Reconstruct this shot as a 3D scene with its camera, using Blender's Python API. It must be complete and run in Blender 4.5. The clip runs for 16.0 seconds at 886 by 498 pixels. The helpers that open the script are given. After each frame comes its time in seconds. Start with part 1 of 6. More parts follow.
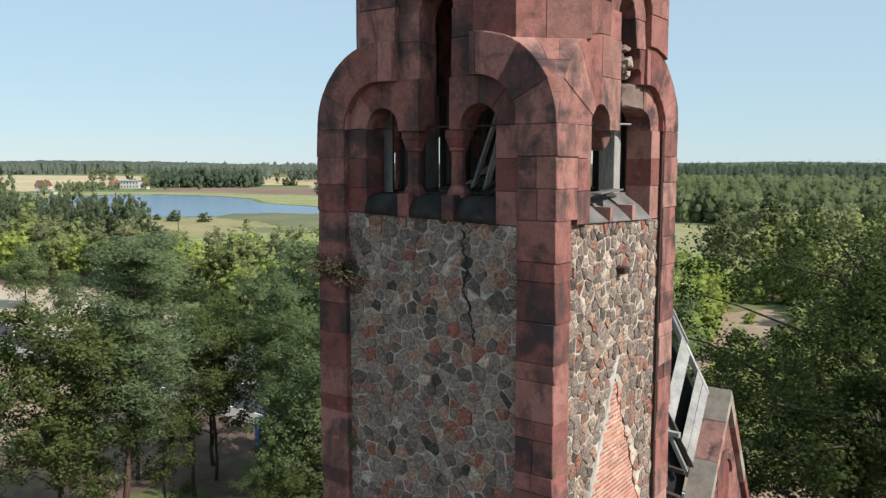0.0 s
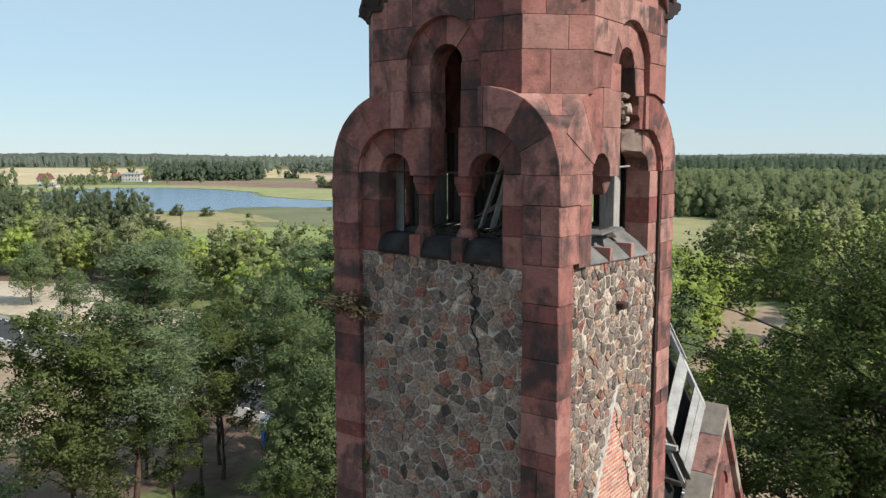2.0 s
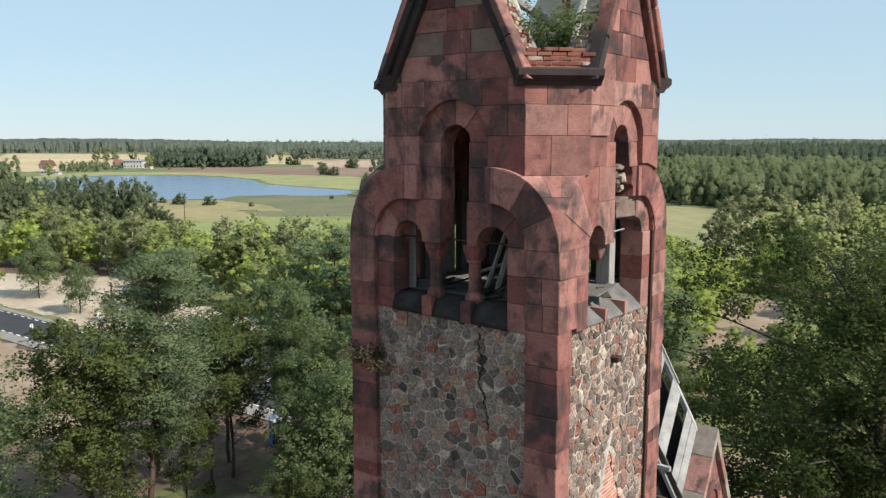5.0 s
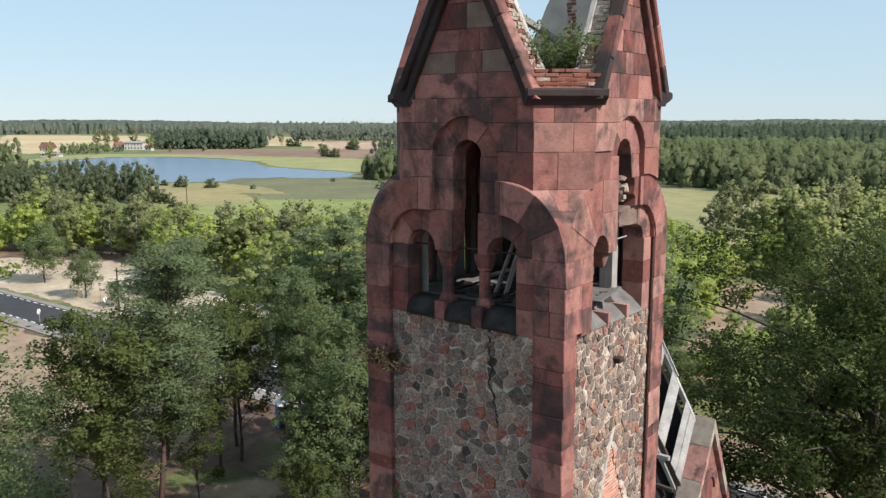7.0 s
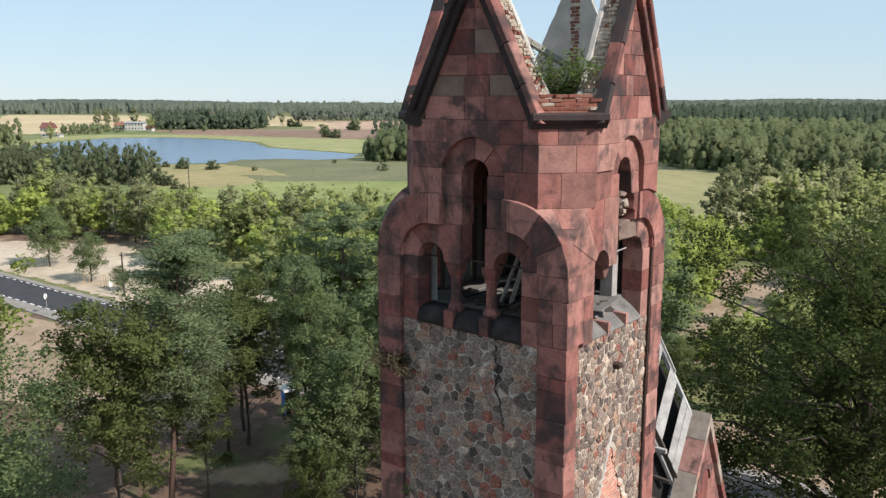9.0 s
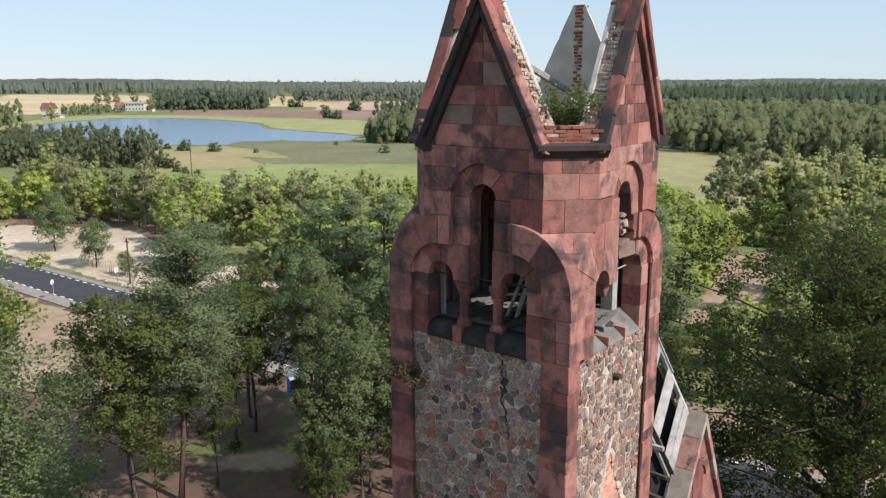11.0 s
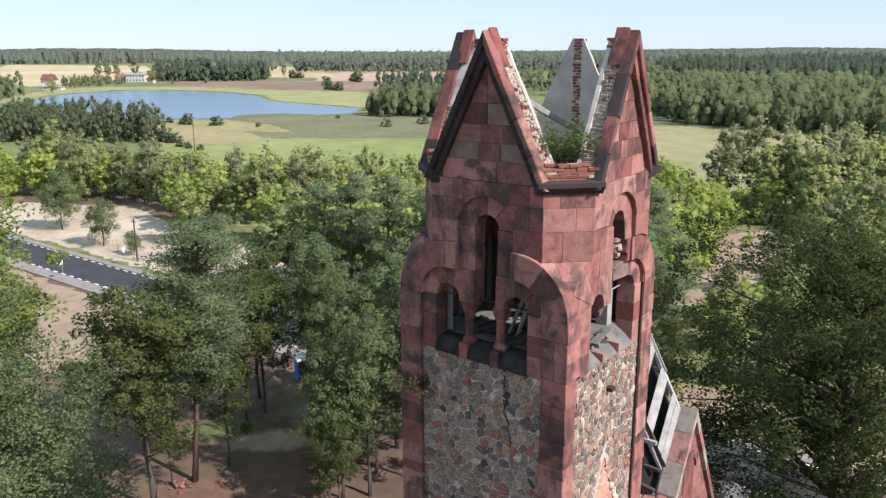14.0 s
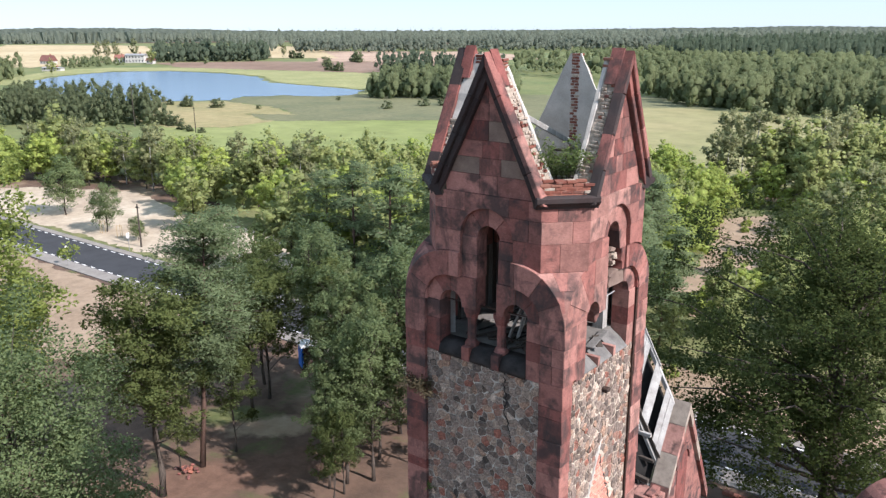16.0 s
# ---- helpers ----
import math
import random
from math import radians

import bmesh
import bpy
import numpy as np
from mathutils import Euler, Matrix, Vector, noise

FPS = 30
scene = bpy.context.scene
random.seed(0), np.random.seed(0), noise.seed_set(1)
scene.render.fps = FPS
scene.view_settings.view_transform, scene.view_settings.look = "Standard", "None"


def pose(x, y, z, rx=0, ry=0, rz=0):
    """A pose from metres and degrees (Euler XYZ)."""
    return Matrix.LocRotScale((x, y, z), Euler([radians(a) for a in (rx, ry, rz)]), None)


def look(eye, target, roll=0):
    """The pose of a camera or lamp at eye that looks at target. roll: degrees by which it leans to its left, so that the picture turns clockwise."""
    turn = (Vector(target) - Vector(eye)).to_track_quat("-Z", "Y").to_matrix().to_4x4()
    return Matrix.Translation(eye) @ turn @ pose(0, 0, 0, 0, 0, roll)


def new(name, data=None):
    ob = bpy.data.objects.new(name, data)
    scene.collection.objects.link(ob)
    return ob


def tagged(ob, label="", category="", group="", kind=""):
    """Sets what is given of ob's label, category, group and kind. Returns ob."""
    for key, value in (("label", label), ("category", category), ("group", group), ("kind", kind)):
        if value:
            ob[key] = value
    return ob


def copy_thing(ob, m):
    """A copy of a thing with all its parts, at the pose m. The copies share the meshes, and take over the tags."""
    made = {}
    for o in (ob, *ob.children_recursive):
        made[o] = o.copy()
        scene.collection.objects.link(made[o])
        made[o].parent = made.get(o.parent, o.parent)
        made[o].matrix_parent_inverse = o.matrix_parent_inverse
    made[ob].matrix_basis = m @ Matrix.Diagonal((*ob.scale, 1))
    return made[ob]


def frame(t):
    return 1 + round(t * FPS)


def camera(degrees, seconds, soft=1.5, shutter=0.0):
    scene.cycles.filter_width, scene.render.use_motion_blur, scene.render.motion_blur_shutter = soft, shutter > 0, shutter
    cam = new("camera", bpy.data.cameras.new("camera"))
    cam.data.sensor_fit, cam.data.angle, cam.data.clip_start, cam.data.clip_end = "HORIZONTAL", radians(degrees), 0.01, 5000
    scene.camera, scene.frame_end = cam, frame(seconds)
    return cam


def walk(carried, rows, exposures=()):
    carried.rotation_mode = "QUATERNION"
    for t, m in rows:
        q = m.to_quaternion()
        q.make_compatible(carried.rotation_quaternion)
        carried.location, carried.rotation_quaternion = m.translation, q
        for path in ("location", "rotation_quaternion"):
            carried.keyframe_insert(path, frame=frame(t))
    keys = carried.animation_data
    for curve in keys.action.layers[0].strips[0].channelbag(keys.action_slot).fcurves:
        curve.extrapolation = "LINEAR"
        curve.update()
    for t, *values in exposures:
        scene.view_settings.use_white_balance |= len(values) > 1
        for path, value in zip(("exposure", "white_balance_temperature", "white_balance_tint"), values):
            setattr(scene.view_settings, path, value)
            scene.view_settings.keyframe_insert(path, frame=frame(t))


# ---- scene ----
cam = camera(57.9, 16.0, soft=1.35)
METRES, EYE, TILT, LEAN, TURN = 9.35, 22.0, -6.3, 0.0, 36.3
ROWS = [
    (0.0, 0.0, 0.0, 0.0, 0.0, 0.0, -0.0),
    (0.5, -0.0021, -0.0216, 0.0196, 0.01, -0.14, 0.0),
    (1.0, -0.0052, -0.0415, 0.0406, 0.05, -0.27, -0.01),
    (1.5, -0.0096, -0.0613, 0.0592, 0.07, -0.42, 0.01),
    (2.0, -0.0145, -0.0827, 0.0842, 0.1, -0.58, 0.02),
    (2.5, -0.0176, -0.103, 0.109, 0.12, -0.74, 0.01),
    (3.0, -0.0204, -0.1266, 0.1359, 0.14, -0.92, 0.02),
    (3.5, -0.021, -0.1514, 0.1629, 0.16, -1.09, 0.03),
    (4.0, -0.0227, -0.174, 0.193, 0.18, -1.24, 0.04),
    (6.5, -0.0473, -0.281, 0.2782, 0.23, -2.66, 0.08),
    (7.0, -0.0532, -0.3028, 0.2946, 0.25, -3.03, 0.1),
    (7.5, -0.0584, -0.3221, 0.3106, 0.26, -3.36, 0.08),
    (8.0, -0.0624, -0.3455, 0.3285, 0.28, -3.76, 0.08),
    (8.5, -0.0654, -0.3646, 0.349, 0.3, -4.08, 0.08),
    (9.0, -0.0698, -0.3868, 0.3719, 0.32, -4.48, 0.09),
    (11.5, -0.0925, -0.4982, 0.4961, 0.41, -6.26, 0.04),
    (12.0, -0.0962, -0.522, 0.5222, 0.43, -6.61, 0.04),
    (12.5, -0.0978, -0.5421, 0.5455, 0.44, -6.96, 0.06),
    (13.0, -0.0994, -0.564, 0.5707, 0.47, -7.33, 0.07),
    (13.5, -0.0995, -0.5837, 0.5934, 0.49, -7.68, 0.08),
    (14.0, -0.1007, -0.6061, 0.6184, 0.51, -8.05, 0.1),
    (14.5, -0.1011, -0.6264, 0.6406, 0.52, -8.4, 0.12),
    (15.0, -0.103, -0.6489, 0.6633, 0.53, -8.76, 0.15),
    (15.5, -0.1053, -0.6701, 0.6844, 0.54, -9.1, 0.14),
    (16.0, -0.1064, -0.6922, 0.7072, 0.55, -9.47, 0.16),
]
walk(cam, [(t, pose(7.72, -12.35, EYE, TILT, LEAN, TURN) @ pose(METRES * x, METRES * y, METRES * z, 90 + pitch, roll, yaw)) for t, x, y, z, yaw, pitch, roll in ROWS],
     [(0.0, 0.42, 6270, 9), (9.0, 0.49, 6330, 14), (13.0, 0.60, 6250, 17), (16.0, 0.84, 6030, 18)])

# ---- world, sun ----
SUN_EL, SUN_AZ = 40.0, 3.0          # degrees above the horizon; degrees from +x towards +y
world = bpy.data.worlds.new("sky")
scene.world = world
world.use_nodes = True
wn, wl = world.node_tree.nodes, world.node_tree.links
sky = wn.new("ShaderNodeTexSky")
sky.sky_type, sky.sun_disc = "NISHITA", False
sky.sun_elevation, sky.sun_rotation = radians(SUN_EL), radians(90.0 - SUN_AZ)
sky.air_density, sky.dust_density, sky.ozone_density = 1.0, 0.0, 4.0
haze = wn.new("ShaderNodeMix")
haze.data_type = "RGBA"
haze.inputs[0].default_value = 0.80
haze.inputs[7].default_value = (3.38, 4.45, 5.02, 1.0)
wl.new(sky.outputs[0], haze.inputs[6])
wl.new(haze.outputs[2], wn["Background"].inputs[0])
wn["Background"].inputs[1].default_value = 0.113
sun = new("sun", bpy.data.lights.new("sun", "SUN"))
sun.data.energy, sun.data.angle, sun.data.color = 4.5, radians(0.6), (1.0, 0.93, 0.84)
a, e = radians(SUN_AZ), radians(SUN_EL)
sun.matrix_world = look((0, 0, 60), (-math.cos(a) * math.cos(e), -math.sin(a) * math.cos(e), 60 - math.sin(e)))


# ---- materials ----
class Mat:
    """A node material under construction."""

    def __init__(self, name, rough=0.85, metal=0.0, spec=0.3):
        self.m = bpy.data.materials.new(name)
        self.m.use_nodes = True
        self.n, self.l = self.m.node_tree.nodes, self.m.node_tree.links
        self.p = self.n["Principled BSDF"]
        self.p.inputs["Roughness"].default_value = rough
        self.p.inputs["Metallic"].default_value = metal
        self.p.inputs["Specular IOR Level"].default_value = spec
        self.co = self.n.new("ShaderNodeTexCoord").outputs["Object"]

    def put(self, value, socket):
        if hasattr(value, "is_output"):
            # trodden reddish track, sunlit gap of dry grass, mossy bank under the churchyard trees
            self.l.new(value, socket)
        elif isinstance(value, tuple):
            socket.default_value = (*value, 1.0) if len(value) == 3 and socket.type == "RGBA" else value
        # pool of sunlight in the gap, put into the colour as pale sand
        else:
            socket.default_value = value

    def world(self):
        self.co = self.n.new("ShaderNodeNewGeometry").outputs["Position"]
        return self

    def noise(self, scale, detail=4.0, rough=0.55, stretch=None, warp=0.0):
        t = self.n.new("ShaderNodeTexNoise")
        t.inputs["Scale"].default_value, t.inputs["Detail"].default_value = scale, detail
        t.inputs["Roughness"].default_value, t.inputs["Distortion"].default_value = rough, warp
        co = self.co
        if stretch:
            mp = self.n.new("ShaderNodeMapping")
            mp.inputs["Scale"].default_value = stretch
            self.l.new(co, mp.inputs[0])
            co = mp.outputs[0]
        self.l.new(co, t.inputs["Vector"])
        return t.outputs[0]

    def ramp(self, fac, *stops):
        r = self.n.new("ShaderNodeValToRGB")
        while len(r.color_ramp.elements) < len(stops):
            r.color_ramp.elements.new(0.5)
        for el, (pos, col) in zip(r.color_ramp.elements, stops):
            el.position = pos
            el.color = (*col, 1.0) if isinstance(col, tuple) else (col, col, col, 1.0)
        self.l.new(fac, r.inputs[0])
        return r.outputs[0]

    def mix(self, fac, a, b, kind="MIX"):
        x = self.n.new("ShaderNodeMix")
        x.data_type, x.blend_type = "RGBA", kind
        self.put(fac, x.inputs[0])
        self.put(a, x.inputs[6])
        self.put(b, x.inputs[7])
        return x.outputs[2]

    def math(self, kind, a, b=0.0):
        x = self.n.new("ShaderNodeMath")
        x.operation = kind
        self.put(a, x.inputs[0])
        self.put(b, x.inputs[1])
        return x.outputs[0]

    def spot(self, x, y, rx, ry, turn):
        """1 within a ragged oval patch of ground, 0 outside."""
        mp = self.n.new("ShaderNodeMapping")
        mp.vector_type = "TEXTURE"
        mp.inputs["Location"].default_value, mp.inputs["Rotation"].default_value, mp.inputs["Scale"].default_value = (x, y, 0), (0, 0, radians(turn)), (rx, ry, 50.0)
        self.l.new(self.co, mp.inputs[0])
        d = self.n.new("ShaderNodeVectorMath")
        d.operation = "LENGTH"
        self.l.new(mp.outputs[0], d.inputs[0])
        reach = self.math("ADD", d.outputs["Value"], self.math("MULTIPLY", self.noise(0.55, 6, 0.7), 1.5))
        return self.ramp(self.math("MULTIPLY", reach, 0.4), (0.0, 0.95), (0.56, 0.85), (0.74, 0.0))

    def each(self):
        return self.n.new("ShaderNodeObjectInfo").outputs["Random"]

    def island(self):
        return self.n.new("ShaderNodeNewGeometry").outputs["Random Per Island"]

    def bump(self, height, strength=0.4, distance=0.02):
        b = self.n.new("ShaderNodeBump")
        b.inputs["Strength"].default_value, b.inputs["Distance"].default_value = strength, distance
        self.l.new(height, b.inputs["Height"])
        self.l.new(b.outputs[0], self.p.inputs["Normal"])

    def done(self, colour, rough=None):
        self.put(colour, self.p.inputs["Base Color"])
        if rough is not None:
            self.put(rough, self.p.inputs["Roughness"])
        return self.m


def sandstone(name, lo, hi, soot=0.55):
    """Red sandstone: each block its own tone, bedding streaks, pale scuffs and a soot crust that runs across the joints."""
    k = Mat(name, 0.9).world()
    own = k.each()
    mid = tuple(0.55 * p + 0.45 * q for p, q in zip(lo, hi))
    tone = k.ramp(own, (0.0, lo), (0.22, mid), (0.45, (lo[0] * 1.12, lo[1] * 0.92, lo[2] * 0.92)), (0.7, hi), (0.86, mid), (1.0, tuple(c * 1.12 for c in hi)))
    # slow drift of tone, bedding and grain
    tone = k.mix(1.0, tone, k.ramp(k.noise(2.3, 9, 0.64, None, 0.3), (0.28, 0.62), (0.5, 1.0), (0.74, 1.28)), "MULTIPLY")
    tone = k.mix(1.0, tone, k.ramp(k.noise(15, 7, 0.78, (1, 1, 1.7)), (0.28, 0.72), (0.72, 1.26)), "MULTIPLY")
    tone = k.mix(k.ramp(k.noise(6.0, 9, 0.74, (1, 1, 0.8), 0.5), (0.58, 0.0), (0.70, 0.55)), tone, tuple(min(p, 1.4 * q) for p, q in zip((0.43, 0.27, 0.22), hi)))
    # soot: heavier on some blocks, running down in streaks
    share = k.ramp(k.math("FRACT", k.math("MULTIPLY", own, 17.3)), (0.0, 0.38), (0.5, 0.46), (0.8, 0.54), (0.93, 0.59), (1.0, 0.63))
    crust = k.math("ADD", k.noise(1.7, 11, 0.70, (1, 1, 0.42), 0.2), k.math("MULTIPLY", k.math("SUBTRACT", share, 0.5), 0.42))
    crust = k.ramp(crust, (0.60 - 0.11 * soot, 0.0), (0.66 - 0.11 * soot, 0.5), (0.78 - 0.11 * soot, 1.0))
    tone = k.mix(k.math("MULTIPLY", crust, min(0.9, 0.58 + 0.27 * soot)), tone, (0.045, 0.036, 0.034))
    # charcoal blotches with soft rims, a hand to a forearm wide
    blotch = k.math("ADD", k.noise(1.8, 5, 0.55, (1, 1, 1.2), 0.3), k.math("MULTIPLY", k.math("SUBTRACT", k.math("FRACT", k.math("MULTIPLY", own, 5.7)), 0.5), 0.16))
    tone = k.mix(k.ramp(blotch, (0.59 - 0.06 * soot, 0.0), (0.73 - 0.06 * soot, 0.8)), tone, (0.04, 0.034, 0.033))
    k.bump(k.noise(24, 8, 0.75), 0.7, 0.016)
    return k.done(tone)


def fieldstone(name, single):
    """Split granite boulders: grey, pink, rusty and dark ones."""
    k = Mat(name, 0.8).world()
    r = k.each() if single else k.island()
    tone = k.ramp(r, (0.0, (0.10, 0.09, 0.082)), (0.12, (0.20, 0.178, 0.158)), (0.26, (0.14, 0.126, 0.115)), (0.38, (0.255, 0.222, 0.188)), (0.47, (0.175, 0.153, 0.138)), (0.55, (0.205, 0.128, 0.105)),
                  (0.63, (0.155, 0.14, 0.13)), (0.72, (0.265, 0.195, 0.15)), (0.80, (0.215, 0.098, 0.075)), (0.86, (0.21, 0.188, 0.168)), (0.93, (0.38, 0.345, 0.30)), (0.97, (0.045, 0.042, 0.04)))
    k.n[-1].color_ramp.interpolation = "CONSTANT" if k.n[-1].type == "VALTORGB" else "LINEAR"
    tone = k.mix(1.0, tone, k.ramp(k.noise(19, 8, 0.8), (0.30, 0.18), (0.48, 0.85), (0.72, 2.5)), "MULTIPLY")
    tone = k.mix(k.ramp(k.noise(4.0, 6, 0.7), (0.50, 0.0), (0.74, 0.55)), tone, (0.31, 0.265, 0.21))
    tone = k.mix(1.0, tone, (1.22, 1.06, 0.97), "MULTIPLY")
    stain = k.ramp(k.noise(1.1, 5, 0.6, (1, 1, 0.16), 0.4), (0.56, 0.0), (0.72, 0.75))
    tone = k.mix(stain, tone, (0.045, 0.042, 0.038))
    k.bump(k.noise(26, 8, 0.75), 1.0, 0.03)
    return k.done(tone)


def plain(name, c0, c1, scale=6.0, rough=0.85, bump=0.3, stretch=None, metal=0.0, spec=0.3, fine=40.0):
    k = Mat(name, rough, metal, spec)
    tone = k.ramp(k.noise(scale, 6, 0.6, stretch), (0.3, c0), (0.7, c1))
    tone = k.mix(0.25, tone, k.mix(1.0, tone, k.ramp(k.noise(fine, 4, 0.7, stretch), (0.3, 0.4), (0.7, 1.7)), "MULTIPLY"))
    k.bump(k.noise(fine, 5, 0.7, stretch), bump, 0.01)
    return k.done(tone)


def brick_mat(name, single, gain=1.0):
    k = Mat(name, 0.9).world()
    r = k.each() if single else k.island()
    tone = k.ramp(r, (0.0, (0.19, 0.066, 0.047)), (0.5, (0.26, 0.09, 0.06)), (0.85, (0.31, 0.14, 0.095)), (1.0, (0.14, 0.055, 0.045)))
    tone = k.mix(k.ramp(k.noise(12, 5, 0.7), (0.5, 0.0), (0.75, 0.4)), tone, (0.45, 0.32, 0.25))
    tone = k.mix(1.0, tone, (gain, gain, gain), "MULTIPLY")
    k.bump(k.noise(60, 5, 0.7), 0.5, 0.008)
    return k.done(tone)


def leaves(name, dark, light, dry=None, gloss=0.7, mottle=0.0):
    """Leaves, with light coming through them."""
    k = Mat(name, gloss, 0.0, 0.12)
    r = k.island()
    mean = tuple(0.5 * (p + q) for p, q in zip(dark, light))
    tone = k.mix(0.72, k.ramp(r, (0.0, dark), (0.8, light), (1.0, dry or light)), mean)
    tone = k.mix(0.5, tone, k.mix(1.0, tone, k.ramp(k.noise(0.45, 3, 0.5), (0.3, 0.55), (0.7, 1.45)), "MULTIPLY"))
    tone = k.mix(0.35, tone, k.ramp(k.each(), (0.0, dark), (1.0, light)))
    if mottle:
        tone = k.mix(1.0, tone, k.ramp(k.noise(mottle, 5, 0.75), (0.30, 0.66), (0.5, 1.0), (0.70, 1.3)), "MULTIPLY")
        k.bump(k.noise(mottle, 4, 0.7), 1.0, 0.6 / mottle)
    out = k.n["Material Output"]
    tr = k.n.new("ShaderNodeBsdfTranslucent")
    sh = k.n.new("ShaderNodeMixShader")
    sh.inputs[0].default_value = 0.56
    k.l.new(tone, tr.inputs[0])
    k.l.new(k.p.outputs[0], sh.inputs[1])
    k.l.new(tr.outputs[0], sh.inputs[2])
    k.l.new(sh.outputs[0], out.inputs[0])
    return k.done(tone)


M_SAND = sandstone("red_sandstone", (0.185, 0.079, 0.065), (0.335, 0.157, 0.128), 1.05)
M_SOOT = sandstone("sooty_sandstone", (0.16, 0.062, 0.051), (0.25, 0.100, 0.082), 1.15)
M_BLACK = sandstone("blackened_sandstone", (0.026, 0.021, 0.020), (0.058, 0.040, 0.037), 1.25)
M_GREYSTONE = plain("grey_patch_stone", (0.13, 0.09, 0.073), (0.23, 0.165, 0.13), 3.0, 0.9, 0.4)
# lighter copy of the red sandstone, with sunlight put into its colour
M_PALE = sandstone("sunlit_pale_sandstone", (0.25, 0.122, 0.099), (0.37, 0.197, 0.160), 0.6)
M_STONE, M_STONES = fieldstone("fieldstone", True), fieldstone("fieldstone_joined", False)
# one mortar in two tones: shade in the grey, sunlight in the pale
M_MORTAR = plain("shaded_grey_mortar", (0.16, 0.145, 0.125), (0.58, 0.53, 0.46), 4.0, 0.95, 0.8)
M_SUNLIT_JOINT = plain("sunlit_lime_mortar", (0.27, 0.23, 0.18), (0.62, 0.545, 0.44), 4.0, 0.95, 0.8)
M_BRICK, M_BRICKS = brick_mat("red_brick", True, 0.75), brick_mat("red_brick_joined", False)
M_SCAR = brick_mat("pale_red_brick", True, 1.7)
M_COPING = plain("grey_tan_coping", (0.22, 0.18, 0.145), (0.38, 0.32, 0.26), 3.0, 0.9, 0.4)
M_PLASTER = plain("pale_plaster", (0.34, 0.315, 0.28), (0.52, 0.49, 0.44), 1.6, 0.95, 0.5)
M_RUBBLE = plain("limey_rubble", (0.22, 0.17, 0.13), (0.45, 0.385, 0.31), 9.0, 0.95, 0.8)
M_SOIL = plain("dark_rubble_soil", (0.05, 0.04, 0.03), (0.13, 0.10, 0.07), 6.0, 0.95, 0.8)
M_CRACK = plain("black_crack", (0.012, 0.012, 0.012), (0.03, 0.028, 0.026), 9.0, 0.95, 0.3)
M_SILL = plain("near_black_sill", (0.012, 0.011, 0.011), (0.045, 0.039, 0.037), 3.0, 0.9, 0.5)
M_GREYSILL = plain("worn_grey_sill", (0.09, 0.085, 0.08), (0.20, 0.19, 0.175), 2.5, 0.9, 0.5)
M_DUST = plain("dusty_floor", (0.11, 0.102, 0.092), (0.22, 0.207, 0.187), 2.0, 0.95, 0.6)
M_BOARD = plain("grey_weathered_board", (0.22, 0.21, 0.19), (0.42, 0.40, 0.37), 5.0, 0.85, 0.5, (6, 6, 0.6))
M_OLDBOARD = plain("dirty_board", (0.09, 0.085, 0.078), (0.2, 0.19, 0.175), 5.0, 0.85, 0.5, (6, 6, 0.6))
M_WHITEBOARD = plain("bleached_board", (0.25, 0.24, 0.225), (0.43, 0.42, 0.395), 2.5, 0.85, 0.5, None, 0.0, 0.3, 16.0)
M_BEAM = plain("dark_old_timber", (0.035, 0.027, 0.022), (0.09, 0.075, 0.06), 6.0, 0.85, 0.5, (6, 6, 0.6))
# near-black of the dark laths, and of the roof space's painted shade
M_DEEPBLACK = plain("void_and_lath_black", (0.008, 0.007, 0.007), (0.022, 0.02, 0.018), 4.0, 0.9, 0.4)
M_IRON = plain("rusty_iron", (0.03, 0.025, 0.022), (0.10, 0.06, 0.045), 20.0, 0.7, 0.3, None, 0.5)
M_ZINC = plain("dull_zinc", (0.30, 0.29, 0.28), (0.45, 0.44, 0.43), 8.0, 0.55, 0.2, None, 0.5)
M_ASPHALT = plain("asphalt", (0.034, 0.035, 0.038), (0.05, 0.051, 0.055), 0.35, 0.9, 0.3)
M_KERB = plain("concrete_slabs", (0.19, 0.172, 0.15), (0.27, 0.245, 0.22), 0.8, 0.9, 0.3)
M_LINE = plain("road_paint", (0.62, 0.61, 0.58), (0.78, 0.77, 0.74), 3.0, 0.8, 0.2)
M_BARK = plain("bark", (0.045, 0.036, 0.03), (0.11, 0.088, 0.07), 4.0, 0.95, 0.8, (4, 4, 0.7))
M_PINEBARK = plain("pine_bark", (0.07, 0.044, 0.034), (0.14, 0.086, 0.064), 4.0, 0.95, 0.8, (4, 4, 0.7))
M_BIRCHBARK = plain("birch_bark", (0.08, 0.075, 0.07), (0.62, 0.60, 0.56), 2.2, 0.85, 0.4, (1, 1, 2.5))
M_OAKLEAF = leaves("oak_leaves", (0.04, 0.062, 0.02), (0.108, 0.14, 0.042), (0.19, 0.165, 0.06), mottle=6)
M_ALDER = leaves("alder_leaves", (0.155, 0.21, 0.10), (0.31, 0.375, 0.165), (0.44, 0.455, 0.215), mottle=5)
M_BIRCH = leaves("birch_leaves", (0.210, 0.239, 0.117), (0.406, 0.415, 0.212), (0.526, 0.463, 0.259), mottle=5)
M_PINE = leaves("pine_needles", (0.135, 0.19, 0.098), (0.27, 0.33, 0.165), (0.36, 0.38, 0.185))
M_BUSH = leaves("young_leaves", (0.295, 0.37, 0.10), (0.51, 0.58, 0.16), (0.63, 0.61, 0.21), mottle=3)
M_WOODS = leaves("far_woods", (0.165, 0.205, 0.105), (0.255, 0.29, 0.14), (0.32, 0.325, 0.155), mottle=1.6)
